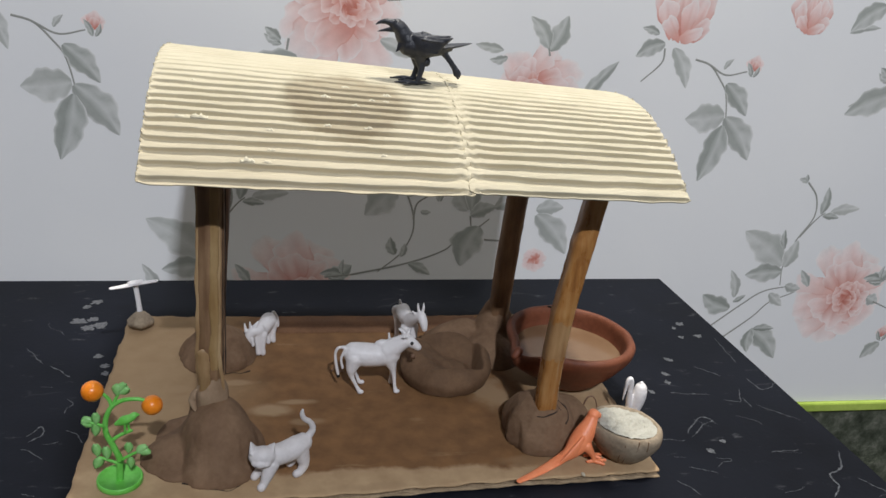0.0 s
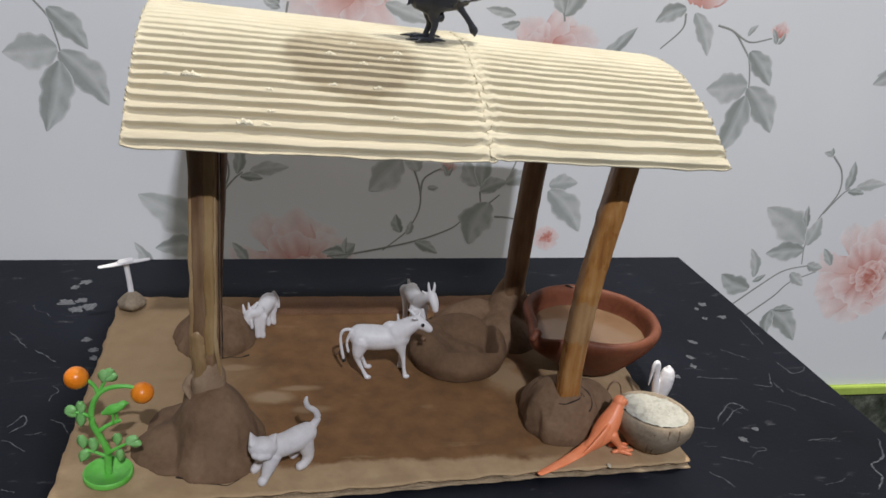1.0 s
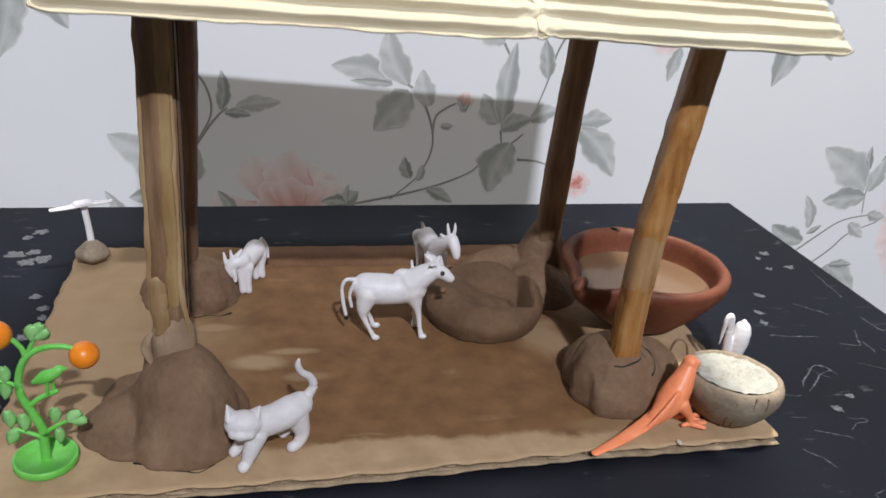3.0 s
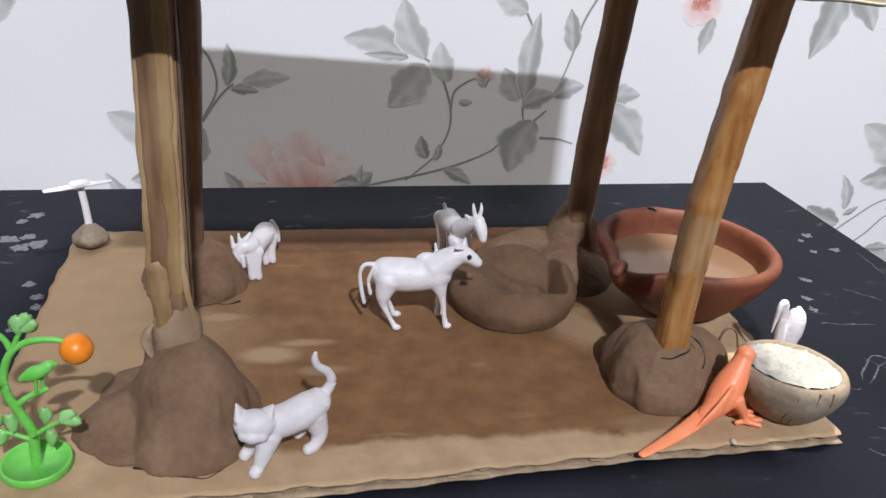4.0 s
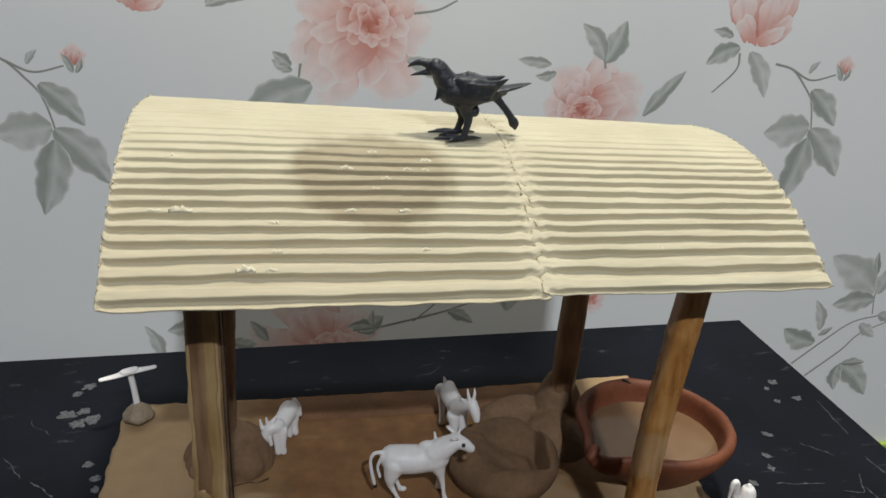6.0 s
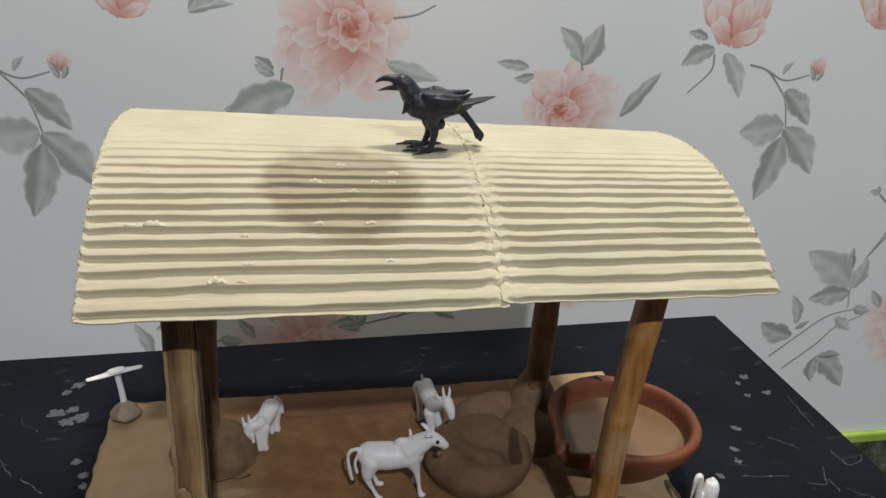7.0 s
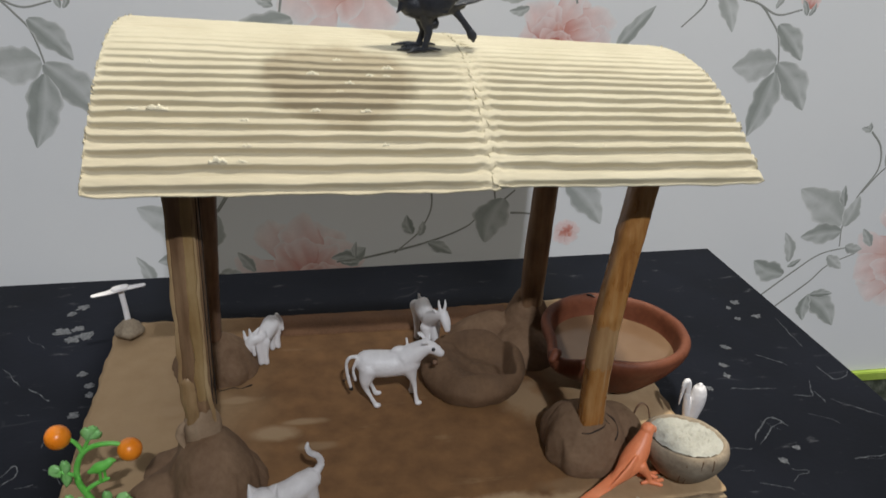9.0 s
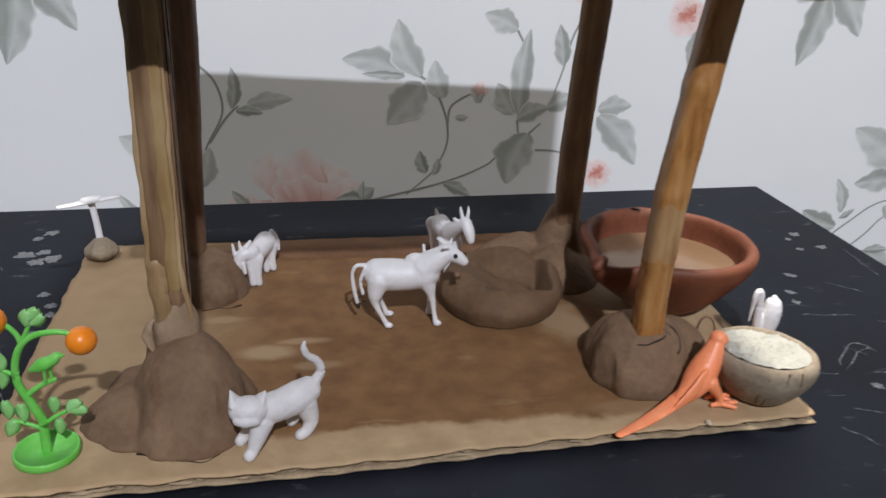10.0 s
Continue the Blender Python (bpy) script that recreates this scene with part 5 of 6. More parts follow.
# ---- animals of plastic ----
bm = bmesh.new()
OX, OY = 0.140, 0.877


def at(pts, ox, oy, oz=TOP):
    return [(ox + p[0], oy + p[1], oz + p[2], 0.91 * p[3]) for p in pts]


# cow
tube(bm, at(((-0.0175, 0.001, 0.0298, 0.0088), (-0.010, 0, 0.0288, 0.0098), (0.000, 0, 0.0284, 0.0094), (0.0085, -0.001, 0.0300, 0.0092)), OX, OY), 32)
tube(bm, at(((0.0075, -0.001, 0.0325, 0.0090), (0.0135, -0.002, 0.0375, 0.0072), (0.0195, -0.003, 0.0420, 0.0056)), OX, OY))
tube(bm, at(((0.0195, -0.003, 0.0422, 0.0053), (0.0245, -0.004, 0.0402, 0.0042), (0.0285, -0.005, 0.0375, 0.0031)), OX, OY))
tube(bm, at(((-0.0170, -0.003, 0.0270, 0.0072), (-0.0190, -0.0045, 0.0190, 0.0045), (-0.0188, -0.005, 0.0140, 0.0024), (-0.0158, -0.006, 0.0075, 0.0015), (-0.0128, -0.007, 0.0020, 0.0018)), OX, OY))
tube(bm, at(((-0.0160, 0.004, 0.0270, 0.0070), (-0.0178, 0.005, 0.0190, 0.0046), (-0.0172, 0.005, 0.0140, 0.0025), (-0.0140, 0.006, 0.0075, 0.0016), (-0.0118, 0.006, 0.0018, 0.0019)), OX, OY))
tube(bm, at(((0.0085, -0.003, 0.0270, 0.0070), (0.0112, -0.0045, 0.0190, 0.0030), (0.0124, -0.005, 0.0140, 0.0020), (0.0132, -0.006, 0.0075, 0.0015), (0.0142, -0.007, 0.0018, 0.0020)), OX, OY))
tube(bm, at(((0.0085, 0.003, 0.0270, 0.0066), (0.0110, 0.0045, 0.0190, 0.0030), (0.0120, 0.005, 0.0140, 0.0020), (0.0124, 0.006, 0.0075, 0.0015), (0.0122, 0.006, 0.0016, 0.0022)), OX, OY))
ball(bm, OX + 0.0030, OY, TOP + 0.0375, 0.0045, (1.3, 0.7, 0.8))
fine = bmesh.new()
tube(fine, at(((0.0190, 0.0005, 0.0458, 0.0014), (0.0165, 0.003, 0.0475, 0.0017), (0.0150, 0.005, 0.0475, 0.0007)), OX, OY), flat=(1, 0.6))
tube(fine, at(((0.0195, -0.006, 0.0455, 0.0014), (0.0175, -0.008, 0.0475, 0.0017), (0.0160, -0.009, 0.0475, 0.0007)), OX, OY), flat=(1, 0.6))
tube(fine, at(((0.0215, -0.001, 0.0462, 0.0010), (0.0225, 0.000, 0.0490, 0.0006)), OX, OY), 8)
tube(fine, at(((0.0085, 0.003, 0.0395, 0.0011), (0.0078, 0.004, 0.0440, 0.0009)), OX, OY), 8)
tube(fine, at(((-0.0245, 0, 0.0350, 0.0015), (-0.0290, -0.001, 0.0350, 0.0013), (-0.0310, -0.001, 0.0300, 0.0012), (-0.0300, -0.002, 0.0210, 0.0013), (-0.0285, -0.002, 0.0140, 0.0012)), OX, OY), 10)
tube(fine, at(((-0.0245, -0.003, 0.0340, 0.0013), (-0.0268, -0.003, 0.027, 0.0011), (-0.0255, -0.003, 0.0195, 0.0011)), OX, OY), 8)
for x, y in ((-0.0118, -0.0075), (-0.0100, 0.006), (0.0150, -0.0075), (0.0130, 0.006)):
    ball(fine, OX + x, OY + y, TOP + 0.0016, 0.0020, (1.25, 0.9, 0.85), 12)
figurine("cow_figurine", fine, M_WHITE, "glossy white plastic toy cow beside the clay trough", "toy cow", dots=((OX + 0.0235, OY - 0.0077, TOP + 0.0420, 0.0013), (OX - 0.0282, OY - 0.0022, TOP + 0.0122, 0.0014)), body=bm)

# goat behind the cow
bm = bmesh.new()
tube(bm, ((0.1672, 0.950, 0.0315, 0.0058), (0.1672, 0.940, 0.0325, 0.0062), (0.1688, 0.924, 0.0348, 0.0058)), 32)
tube(bm, ((0.1682, 0.921, 0.0380, 0.0058), (0.1710, 0.912, 0.0450, 0.0042), (0.1742, 0.907, 0.0490, 0.0038)))
tube(bm, ((0.1742, 0.907, 0.0490, 0.0037), (0.1758, 0.904, 0.0450, 0.0033), (0.1766, 0.902, 0.0405, 0.0023)))
for lx, ly in ((0.1655, 0.919), (0.1715, 0.921), (0.1625, 0.950), (0.1685, 0.953)):
    tube(bm, ((lx, ly + 0.002, 0.031, 0.0046), (lx + 0.0005, ly, 0.024, 0.0030), (lx + 0.0008, ly - 0.001, 0.014, 0.0021), (lx + 0.001, ly - 0.001, 0.0060, 0.0022)))
fine = bmesh.new()
tube(fine, ((0.1732, 0.908, 0.0515, 0.0013), (0.1724, 0.909, 0.0560, 0.0010), (0.1724, 0.911, 0.0580, 0.0005)), 8)
tube(fine, ((0.1755, 0.907, 0.0515, 0.0013), (0.1765, 0.908, 0.0560, 0.0010), (0.1768, 0.911, 0.0580, 0.0005)), 8)
tube(fine, ((0.1715, 0.909, 0.0490, 0.0014), (0.1690, 0.911, 0.0505, 0.0010)), 8)
tube(fine, ((0.1662, 0.954, 0.0362, 0.0014), (0.1655, 0.955, 0.0388, 0.0008)), 8)
bmesh.ops.translate(bm, vec=(0.0018, 0.0, -0.0004), verts=bm.verts[:])
bmesh.ops.translate(fine, vec=(0.0010, 0.0, -0.0004), verts=fine.verts[:])
figurine("goat_figurine", fine, M_WHITE, "white plastic toy goat standing behind the cow", "toy goat", dots=((0.1792, 0.9045, 0.0470, 0.0006),), body=bm)

# calf with its head down
bm = bmesh.new()
tube(bm, ((0.0535, 0.931, 0.0215, 0.0056), (0.0572, 0.940, 0.0218, 0.0058), (0.0608, 0.950, 0.0225, 0.0064)), 28)
tube(bm, ((0.0535, 0.930, 0.0245, 0.0050), (0.0490, 0.928, 0.0242, 0.0041), (0.0462, 0.927, 0.0205, 0.0034), (0.0450, 0.926, 0.0145, 0.0025)), 20)
for lx, ly, h in ((0.0530, 0.927, 0.019), (0.0568, 0.927, 0.019), (0.0605, 0.945, 0.018), (0.0645, 0.947, 0.018)):
    tube(bm, ((lx, ly + 0.002, h + 0.002, 0.0038), (lx, ly, 0.013, 0.0022), (lx + 0.0004, ly - 0.0005, 0.0060, 0.0020)), 14)
fine = bmesh.new()
for pts in (((0.0440, 0.928, 0.0245, 0.0014), (0.0428, 0.929, 0.0305, 0.0007)), ((0.0475, 0.928, 0.0265, 0.0014), (0.0468, 0.928, 0.0325, 0.0007)), ((0.0505, 0.928, 0.0285, 0.0020), (0.0530, 0.929, 0.0320, 0.0010)), ((0.0485, 0.925, 0.0200, 0.0016), (0.0495, 0.924, 0.0145, 0.0013))):
    tube(fine, pts, 10)
tube(fine, ((0.0645, 0.954, 0.0275, 0.0015), (0.0675, 0.954, 0.0225, 0.0013), (0.0682, 0.953, 0.0160, 0.0012)), 10)
figurine("calf_figurine", fine, M_WHITE, "small white plastic toy calf with lowered head", "toy calf", voxel=0.0004, body=bm, rounds=9)

# cat
bm = bmesh.new()
tube(bm, ((0.0645, 0.7735, 0.0225, 0.0066), (0.0720, 0.7770, 0.0225, 0.0068), (0.0800, 0.7815, 0.0235, 0.0070), (0.0835, 0.7840, 0.0245, 0.0060)), 32)
ball(bm, 0.0592, 0.7705, 0.0252, 0.0074, (1.14, 0.86, 0.84), 20)
ball(bm, 0.0560, 0.7665, 0.0232, 0.0034, (1, 0.8, 0.8))
ball(bm, 0.0612, 0.7660, 0.0230, 0.0034, (1, 0.8, 0.8))
ball(bm, 0.0583, 0.7648, 0.0232, 0.0030, (1.2, 0.8, 0.8))
tube(bm, ((0.0535, 0.7715, 0.0290, 0.0040), (0.0522, 0.7718, 0.0345, 0.0006)), 8, flat=(1.2, 0.6))
tube(bm, ((0.0640, 0.7725, 0.0285, 0.0038), (0.0662, 0.7733, 0.0322, 0.0006)), 8, flat=(1.2, 0.6))
tube(bm, ((0.0645, 0.7705, 0.0190, 0.0050), (0.0620, 0.7675, 0.0125, 0.0036), (0.0602, 0.7658, 0.0080, 0.0026), (0.0588, 0.7642, 0.0066, 0.0027)))
tube(bm, ((0.0610, 0.7765, 0.0180, 0.0042), (0.0570, 0.7770, 0.0095, 0.0028), (0.0545, 0.7755, 0.0062, 0.0026)))
tube(bm, ((0.0820, 0.7810, 0.0200, 0.0058), (0.0845, 0.7800, 0.0120, 0.0036), (0.0825, 0.7780, 0.0072, 0.0026), (0.0800, 0.7765, 0.0064, 0.0026)))
tube(bm, ((0.0800, 0.7870, 0.0200, 0.0050), (0.0790, 0.7880, 0.0110, 0.0032), (0.0760, 0.7870, 0.0064, 0.0025)))
tube(bm, ((0.0835, 0.7845, 0.0235, 0.0034), (0.0868, 0.7858, 0.0275, 0.0025), (0.0896, 0.7865, 0.0325, 0.0021), (0.0880, 0.7860, 0.0378, 0.0018), (0.0843, 0.7845, 0.0415, 0.0016), (0.0826, 0.7840, 0.0455, 0.0015), (0.0830, 0.7840, 0.0485, 0.0008)))
figurine("cat_figurine", bm, M_CATWHITE, "matt white plastic toy cat with a raised tail", "toy cat", voxel=0.0004, last=5)

# crow on the ridge
bm = bmesh.new()
CY = 0.858
tube(bm, ((0.1430, CY, 0.2605, 0.0066), (0.1490, CY, 0.2600, 0.0078), (0.1560, CY + 0.001, 0.2602, 0.0066), (0.1630, CY + 0.002, 0.2595, 0.0044), (0.1690, CY + 0.003, 0.2600, 0.0024)), 32)
tube(bm, ((0.1440, CY, 0.2615, 0.0066), (0.1400, CY, 0.2655, 0.0054), (0.1372, CY, 0.2700, 0.0045), (0.1352, CY, 0.2718, 0.0041)))
tube(bm, ((0.1325, CY, 0.2730, 0.0026), (0.1285, CY, 0.2738, 0.0018), (0.1248, CY, 0.2732, 0.0011), (0.1220, CY, 0.2716, 0.0004)), flat=(0.8, 1))
tube(bm, ((0.1325, CY, 0.2694, 0.0020), (0.1285, CY, 0.2688, 0.0012), (0.1258, CY, 0.2683, 0.0008), (0.1235, CY, 0.2676, 0.0004)), flat=(0.8, 0.9))
for sgn in (-1, 1):
    tube(bm, ((0.1455, CY + sgn * 0.0052, 0.2650, 0.0028), (0.1505, CY + sgn * 0.0074, 0.2622, 0.0064), (0.1575, CY + sgn * 0.0066, 0.2620, 0.0056), (0.1635, CY + sgn * 0.0050, 0.2645, 0.0026), (0.1692, CY + sgn * 0.0036, 0.2670, 0.0006)), flat=(0.38, 1), up=(0, 0, 1))
    for k in range(4):
        tube(bm, ((0.1490 + 0.002 * k, CY + sgn * (0.0099 - 0.0004 * k), 0.2662 - 0.0026 * k, 0.0005), (0.1565 + 0.001 * k, CY + sgn * (0.0088 - 0.0004 * k), 0.2650 - 0.0024 * k, 0.0006), (0.1635 - 0.001 * k, CY + sgn * 0.0062, 0.2644 - 0.0016 * k, 0.0004)), 8)
tube(bm, ((0.1635, CY + 0.002, 0.2602, 0.0034), (0.1700, CY + 0.003, 0.2612, 0.0034), (0.1775, CY + 0.005, 0.2622, 0.0022), (0.1835, CY + 0.006, 0.2632, 0.0006)), flat=(1.3, 0.4))
tube(bm, ((0.1655, CY + 0.001, 0.2570, 0.0020), (0.1690, CY, 0.2530, 0.0016), (0.1728, CY, 0.2482, 0.0017), (0.1750, CY, 0.2445, 0.0023), (0.1757, CY, 0.2422, 0.0009)), flat=(0.6, 1.1))
tube(bm, ((0.1378, CY - 0.002, 0.2605, 0.0024), (0.1360, CY - 0.003, 0.2580, 0.0010), (0.1348, CY - 0.003, 0.2568, 0.0004)), 8)
for y0, y1, bx, kx, fx in ((CY - 0.003, CY - 0.005, 0.1500, 0.1512, 0.1490), (CY + 0.003, CY + 0.003, 0.1485, 0.1496, 0.1470)):
    zf = roof_z(fx, y1) + 0.0011
    tube(bm, ((bx, y0, 0.2560, 0.0046), (bx + 0.0004, y0, 0.2515, 0.0032), (kx, (y0 + y1) / 2, 0.2468, 0.0020), (fx, y1, zf, 0.0014)))
    for dx, dy in ((-0.0135, 0.001), (-0.009, -0.005), (0.009, 0.001), (-0.009, 0.005)):
        tube(bm, ((fx, y1, zf, 0.0012), (fx + dx * 0.5, y1 + dy * 0.5, zf + 0.0004, 0.0010), (fx + dx, y1 + dy, zf - 0.0002, 0.0005)), 8)
ball(bm, 0.1545, CY - 0.002, 0.2515, 0.0030, (0.8, 0.9, 1))
figurine("crow_figurine", bm, M_BLACK, "black plastic toy crow with open beak perched on the roof", "toy crow", voxel=0.0004)

# parrot leaning on the flour bowl
bm = bmesh.new()
ball(bm, 0.2765, 0.7900, 0.0352, 0.0041, (1, 1, 1.0), 32)
tube(bm, ((0.2788, 0.7903, 0.0356, 0.0021), (0.2812, 0.7908, 0.0344, 0.0014), (0.2820, 0.7908, 0.0318, 0.0006)), 8)
tube(bm, ((0.2758, 0.7895, 0.0335, 0.0040), (0.2738, 0.7880, 0.0290, 0.0052), (0.2705, 0.7858, 0.0232, 0.0068), (0.2660, 0.7830, 0.0175, 0.0070), (0.2605, 0.7800, 0.0130, 0.0050), (0.2560, 0.7780, 0.0108, 0.0034)), 32)
tube(bm, ((0.2595, 0.7798, 0.0122, 0.0038), (0.2485, 0.7745, 0.0092, 0.0031), (0.2350, 0.7682, 0.0066, 0.0025), (0.2205, 0.7618, 0.0052, 0.0016)), flat=(1.3, 0.45))
tube(bm, ((0.2675, 0.7795, 0.0215, 0.0042), (0.2600, 0.7755, 0.0150, 0.0038), (0.2512, 0.7722, 0.0104, 0.0012)), flat=(0.4, 1))
for dy in (-0.0030, 0.0035):
    tube(bm, ((0.2708, 0.7825 + dy, 0.0175, 0.0038), (0.2760, 0.7820 + dy, 0.0105, 0.0019), (0.2775, 0.7818 + dy, 0.0064, 0.0015)))
    for dx, d in ((0.0085, 0.001), (0.006, -0.003), (-0.004, 0.0)):
        tube(bm, ((0.2775, 0.7818 + dy, 0.0060, 0.0015), (0.2775 + dx, 0.7818 + dy + d, 0.0054, 0.0012)), 8)
figurine("parrot_figurine", bm, M_ORANGE, "bright orange plastic toy parrot at the flour bowl", "toy parrot", voxel=0.0004, last=5)

# white wading bird beyond the flour bowl
bm = bmesh.new()
tube(bm, ((0.3284, 0.8300, 0.0336, 0.0016), (0.3285, 0.8300, 0.0316, 0.0037), (0.3285, 0.8300, 0.0270, 0.0051), (0.3278, 0.8300, 0.0205, 0.0055), (0.3264, 0.8300, 0.0130, 0.0048), (0.3254, 0.8300, 0.0060, 0.0039), (0.3250, 0.8300, 0.0004, 0.0036)), 32)
tube(bm, ((0.3246, 0.8296, 0.0030, 0.0030), (0.3226, 0.8292, 0.0110, 0.0028), (0.3208, 0.8288, 0.0190, 0.0024), (0.3199, 0.8286, 0.0270, 0.0021), (0.3197, 0.8286, 0.0345, 0.0019), (0.3184, 0.8285, 0.0384, 0.0019), (0.3164, 0.8282, 0.0362, 0.0016), (0.3156, 0.8280, 0.0290, 0.0011), (0.3150, 0.8278, 0.0215, 0.0005)), 16)
figurine("wading_bird_figurine", bm, M_WHITE, "white plastic toy bird with a bent neck, behind the flour bowl", "toy bird", voxel=0.0004, last=7)

# ---- toy fruit tree ----
tree = thing("toy_fruit_tree", "light green plastic toy tree bearing two orange fruits", "toy tree")
TX, TY = -0.0245, 0.7785
bm = bmesh.new()
rings = []
for f, z in ((0.0, 0.0), (0.96, 0.0), (1.0, 0.0006), (1.0, 0.0032), (0.97, 0.0038), (0.90, 0.0036), (0.88, 0.0022), (0.0, 0.0022)):
    rings.append([bm.verts.new((TX + 0.0132 * f * math.cos(2 * math.pi * k / 56), TY + 0.0132 * f * math.sin(2 * math.pi * k / 56), TOP + z)) for k in range(56)])
for a, b in zip(rings, rings[1:]):
    for k in range(56):
        bm.faces.new((a[k], a[(k + 1) % 56], b[(k + 1) % 56], b[k]))
bmesh.ops.remove_doubles(bm, verts=rings[0] + rings[-1], dist=1e-5)
bmesh.ops.recalc_face_normals(bm, faces=bm.faces[:])
part("foot", bm, M_LEAFGREEN, tree, "round green plastic foot")


def twig(name, pts, r0, r1):
    n = len(pts) - 1
    bm = bmesh.new()
    tube(bm, [(x, TY + dy, z, r0 + (r1 - r0) * i / n) for i, (x, dy, z) in enumerate(pts)], 12, 6)
    part(name, bm, M_LEAFGREEN, tree)


twig("trunk", ((-0.0245, 0, 0.006), (-0.0242, 0, 0.014), (-0.0240, 0, 0.021), (-0.0272, 0, 0.0305), (-0.0305, 0, 0.0395), (-0.0300, 0, 0.0490), (-0.0262, 0, 0.0575), (-0.0200, 0, 0.0615), (-0.0120, 0, 0.0622), (-0.0065, 0, 0.0605)), 0.0022, 0.0010)
twig("branch", ((-0.0262, 0, 0.0570), (-0.0275, 0, 0.0620), (-0.0305, 0, 0.0660), (-0.0335, 0, 0.0680)), 0.0012, 0.0009)
twig("branch", ((-0.0280, 0, 0.0335), (-0.0230, 0, 0.0375), (-0.0165, 0, 0.0405)), 0.0012, 0.0010)
twig("branch", ((-0.0302, 0, 0.0430), (-0.0345, 0, 0.0455), (-0.0390, 0, 0.0470)), 0.0010, 0.0008)
twig("branch", ((-0.0243, 0, 0.0170), (-0.0290, 0, 0.0195), (-0.0345, 0, 0.0220)), 0.0010, 0.0008)
twig("branch", ((-0.0240, 0, 0.0190), (-0.0190, 0, 0.0225), (-0.0130, 0, 0.0255)), 0.0010, 0.0008)
twig("branch", ((-0.0255, 0, 0.0590), (-0.0232, 0, 0.0640), (-0.0220, 0, 0.0660)), 0.0010, 0.0008)


def toy_leaf(x, z, w, h, turn):
    """A thick moulded leaf with a raised midrib."""
    bm = bmesh.new()
    rows = []
    for i in range(9):
        t = i / 8
        half = 0.5 * w * math.sin(math.pi * (0.04 + 0.92 * t)) ** 0.7
        rows.append([Vector((half * s, 0.0012 * s * s - (0.0005 if s == 0 else 0), h * (t - 0.5))) for s in (-1, -0.5, 0, 0.5, 1)])
    m = Matrix.Translation((x, TY - 0.0005, z)) @ Matrix.Rotation(turn, 4, "Y")
    grid = [[bm.verts.new(m @ p) for p in row] for row in rows]
    for a, b in zip(grid, grid[1:]):
        for k in range(4):
            bm.faces.new((a[k], a[k + 1], b[k + 1], b[k]))
    ob = part("leaf", bm, M_LEAFPALE, tree, "pale green moulded leaf")
    s = ob.modifiers.new("moulded", "SOLIDIFY")
    s.thickness, s.offset = 0.0009, 0


for x, z, w, h, turn in ((-0.0225, 0.0690, 0.0050, 0.0060, 0.2), (-0.0190, 0.0680, 0.0045, 0.0055, 1.0), (-0.0200, 0.0705, 0.0040, 0.0050, 0.6), (-0.0355, 0.0495, 0.0038, 0.0065, 0.0),
                         (-0.0360, 0.0420, 0.0040, 0.0070, 0.1), (-0.0405, 0.0478, 0.0050, 0.0050, 1.3), (-0.0405, 0.0455, 0.0035, 0.0045, 2.0), (-0.0365, 0.0275, 0.0042, 0.0070, -0.1), (-0.0310, 0.0255, 0.0042, 0.0070, -0.1),
                         (-0.0360, 0.0185, 0.0045, 0.0070, 0.5), (-0.0185, 0.0285, 0.0038, 0.0060, 0.05), (-0.0110, 0.0272, 0.0045, 0.0062, 0.9), (-0.0095, 0.0250, 0.0045, 0.0058, 1.7), (-0.0178, 0.0178, 0.0036, 0.0060, 0.0)):
    toy_leaf(x, z, w * 1.25, h * 1.15, turn)
for x, z, r in ((-0.0040, 0.0578, 0.0060), (-0.0362, 0.0680, 0.0062)):
    bm = bmesh.new()
    ball(bm, x, TY, z, r, (1, 1, 0.96), 28)
    part("fruit", bm, M_FRUIT, tree, "round orange plastic fruit")
bm = bmesh.new()
tube(bm, ((-0.0245, TY, 0.0455, 0.0012), (-0.0205, TY, 0.0475, 0.0028), (-0.0165, TY, 0.0492, 0.0024), (-0.0140, TY, 0.0512, 0.0019), (-0.0118, TY, 0.0515, 0.0006)), 12)
tube(bm, ((-0.0195, TY - 0.001, 0.0460, 0.0008), (-0.0198, TY - 0.001, 0.0395, 0.0007)), 8)
tube(bm, ((-0.0180, TY + 0.001, 0.0465, 0.0008), (-0.0178, TY + 0.001, 0.0402, 0.0007)), 8)
part("perched_bird", bm, M_LEAFGREEN, tree, "small green moulded bird on a branch")

# ---- white T-shaped handle in a clay lump ----
pump = thing("toy_hand_pump", "white plastic T-shaped toy pump stuck in a clay lump", "toy pump")
bm = bmesh.new()
rows = []
for f, z in ((0.0, 0.0), (0.42, 0.0), (0.70, 0.0018), (0.96, 0.0046), (1.0, 0.0066), (0.88, 0.0084), (0.62, 0.0110), (0.36, 0.0135), (0.0, 0.0142)):
    row = []
    for k in range(36):
        a = 2 * math.pi * k / 36
        q = 0.0108 * f * (1 + 0.16 * fbm(math.cos(a) * 1.4, math.sin(a) * 1.4, 5.0 + z * 60))
        row.append(bm.verts.new((-0.0402 + q * math.cos(a), 0.9730 + q * 0.92 * math.sin(a), TOP + z + 0.0012 * f * fbm(math.cos(a) * 2, math.sin(a) * 2, 8.0) * (z > 0.003))))
    rows.append(row)
for a, b in zip(rows, rows[1:]):
    for k in range(36):
        bm.faces.new((a[k], a[(k + 1) % 36], b[(k + 1) % 36], b[k]))
bmesh.ops.remove_doubles(bm, verts=rows[0] + rows[-1], dist=1e-5)
part("clay_lump", bm, M_PALECLAY, pump, "faceted lump of dry clay")
bm = bmesh.new()
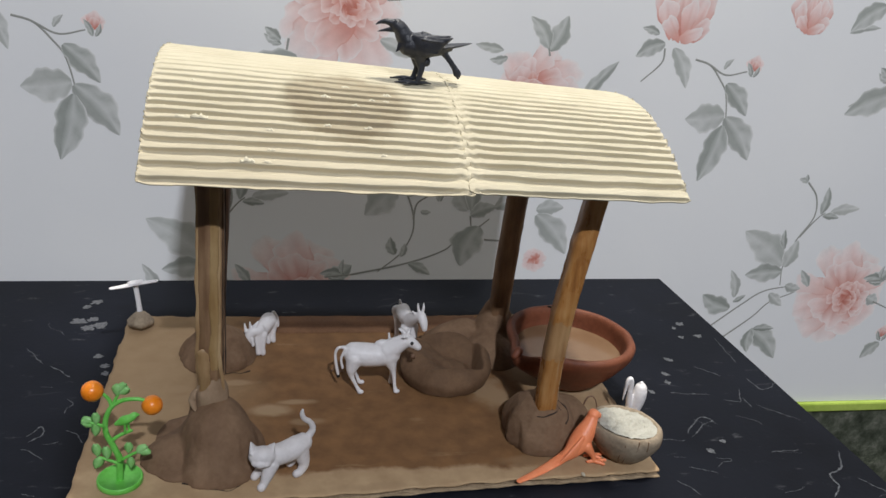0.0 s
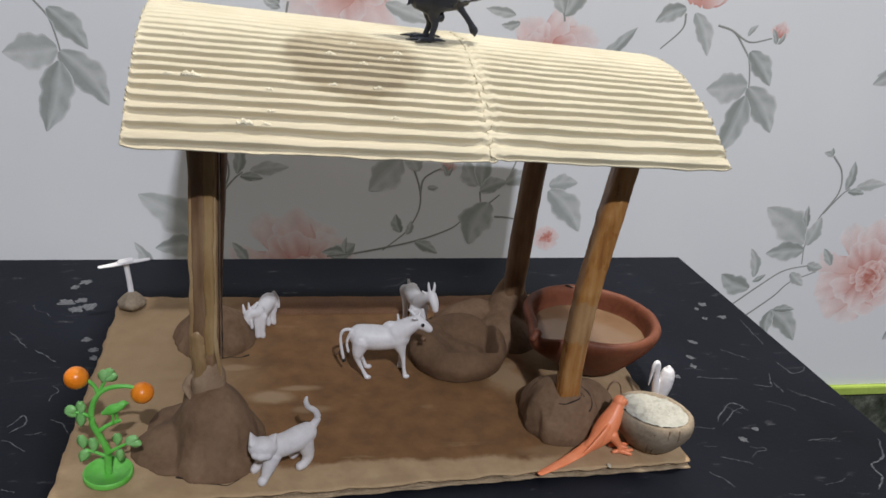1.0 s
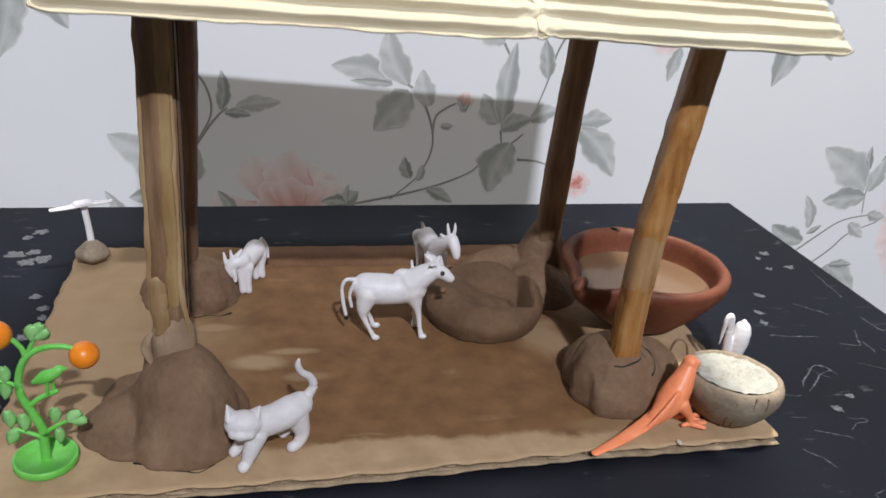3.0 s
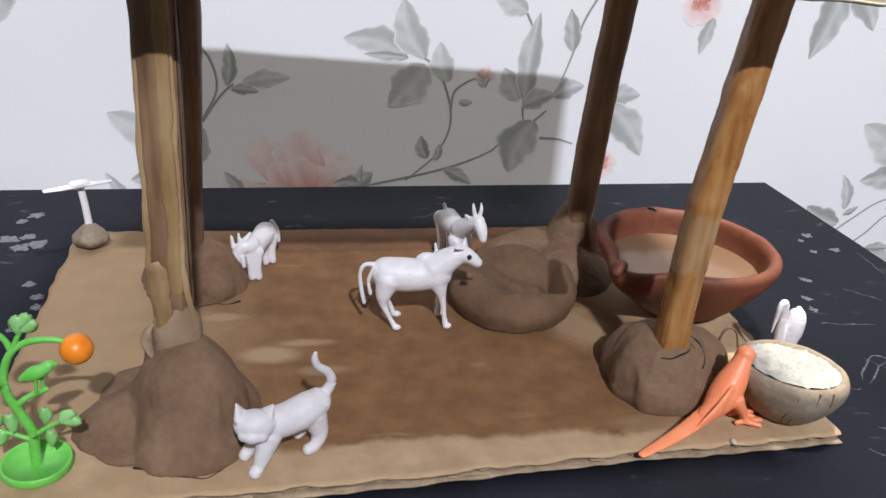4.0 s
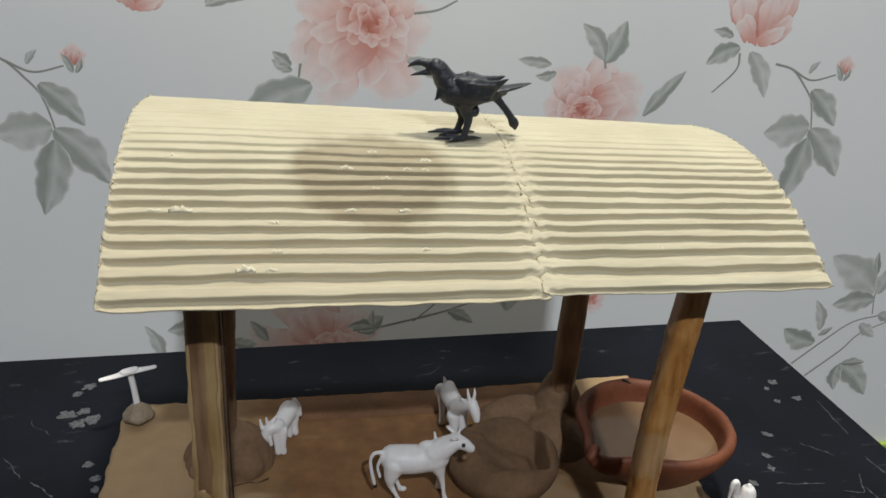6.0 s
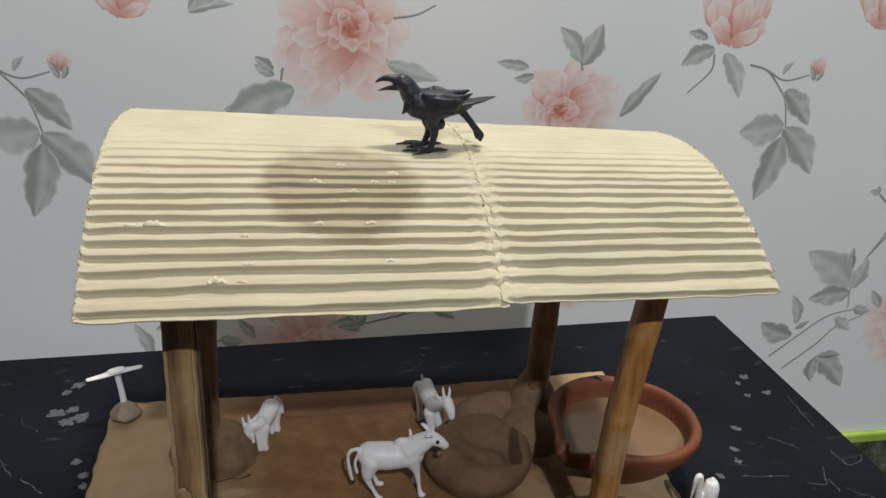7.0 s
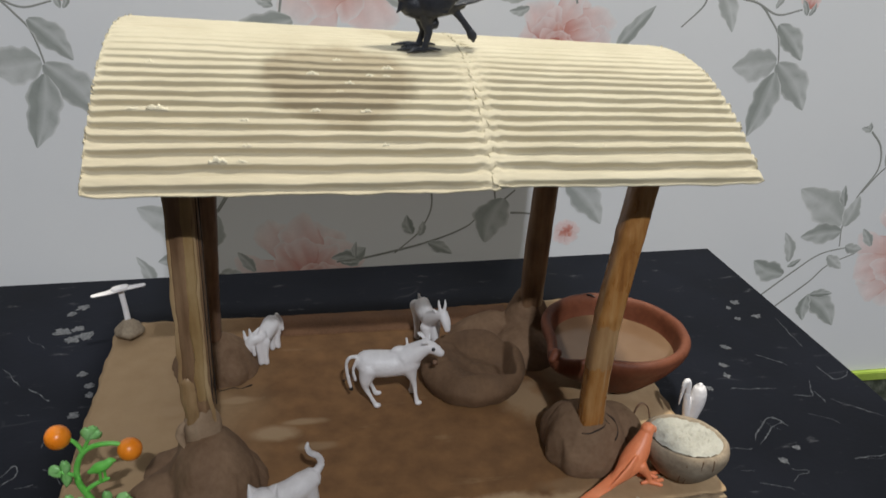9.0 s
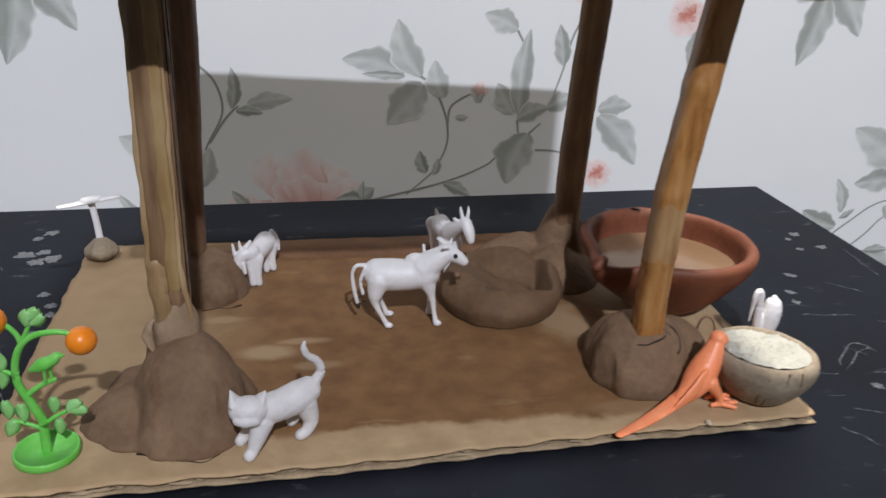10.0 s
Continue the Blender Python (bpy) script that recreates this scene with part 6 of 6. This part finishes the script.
tube(bm, ((-0.0400, 0.9735, 0.010, 0.0023), (-0.0420, 0.9770, 0.026, 0.0021), (-0.0440, 0.9795, 0.0385, 0.0022)), 12, flat=(1, 0.7))
part("stalk", bm, M_WHITE, pump)
bm = bmesh.new()
tube(bm, ((-0.0610, 0.9705, 0.0400, 0.0014), (-0.0520, 0.9735, 0.0405, 0.0019), (-0.0440, 0.9765, 0.0415, 0.0024), (-0.0350, 0.9785, 0.0420, 0.0018), (-0.0280, 0.9800, 0.0425, 0.0015)), 12, flat=(1.4, 0.6))
part("crossbar", bm, M_WHITE, pump)
bm = bmesh.new()
tube(bm, ((-0.0470, 0.9755, 0.0418, 0.0027), (-0.0435, 0.9765, 0.0421, 0.0029), (-0.0400, 0.9775, 0.0425, 0.0026)), 12, flat=(1.1, 0.8))
part("cap", bm, M_WHITE, pump)

# ---- crumbs and twigs ----


def dark_twig(name, pts, r, label):
    bm = bmesh.new()
    tube(bm, [(*p, r * (0.7 + 0.5 * math.sin(2.1 * i) ** 2)) for i, p in enumerate(pts)], 8, 5)
    tagged(link_mesh(name, bm, M_BAMBOO_DARK), label, name.replace("_", " "))


dark_twig("twig", ((0.1085, 0.9005, 0.0046), (0.1120, 0.9045, 0.0062), (0.1150, 0.9020, 0.0056), (0.1135, 0.8985, 0.0050), (0.1175, 0.9000, 0.0054)), 0.0006, "thin dark curled twig on the mud by the cow")
dark_twig("twig", ((0.2810, 0.8200, 0.0150), (0.2835, 0.8220, 0.0250), (0.2870, 0.8225, 0.0285), (0.2905, 0.8210, 0.0265), (0.2925, 0.8195, 0.0190)), 0.0006, "thin dark bent twig stuck in the clay beside the bowl")
for name, x, y, z, r, mat, label, cat in (("clay_crumb", 0.1665, 0.8775, 0.0305, 0.0022, M_BAMBOO_DARK, "small dark crumb on the rim of the clay trough", "crumb"),
                                          ("paper_chip", 0.2660, 0.7668, TOP + 0.0006, 0.0014, M_FLUFF, "pale chip of torn paper on the cardboard", "paper chip")):
    bm = bmesh.new()
    ball(bm, x, y, z, r, (1, 1.6, 0.6) if cat == "paper chip" else (1, 0.9, 0.9), 10)
    for v in bm.verts:
        v.co += (v.co - Vector((x, y, z))) * 0.3 * fbm(v.co.x * 500, v.co.y * 500, v.co.z * 500)
    tagged(link_mesh(name, bm, mat), label, cat)
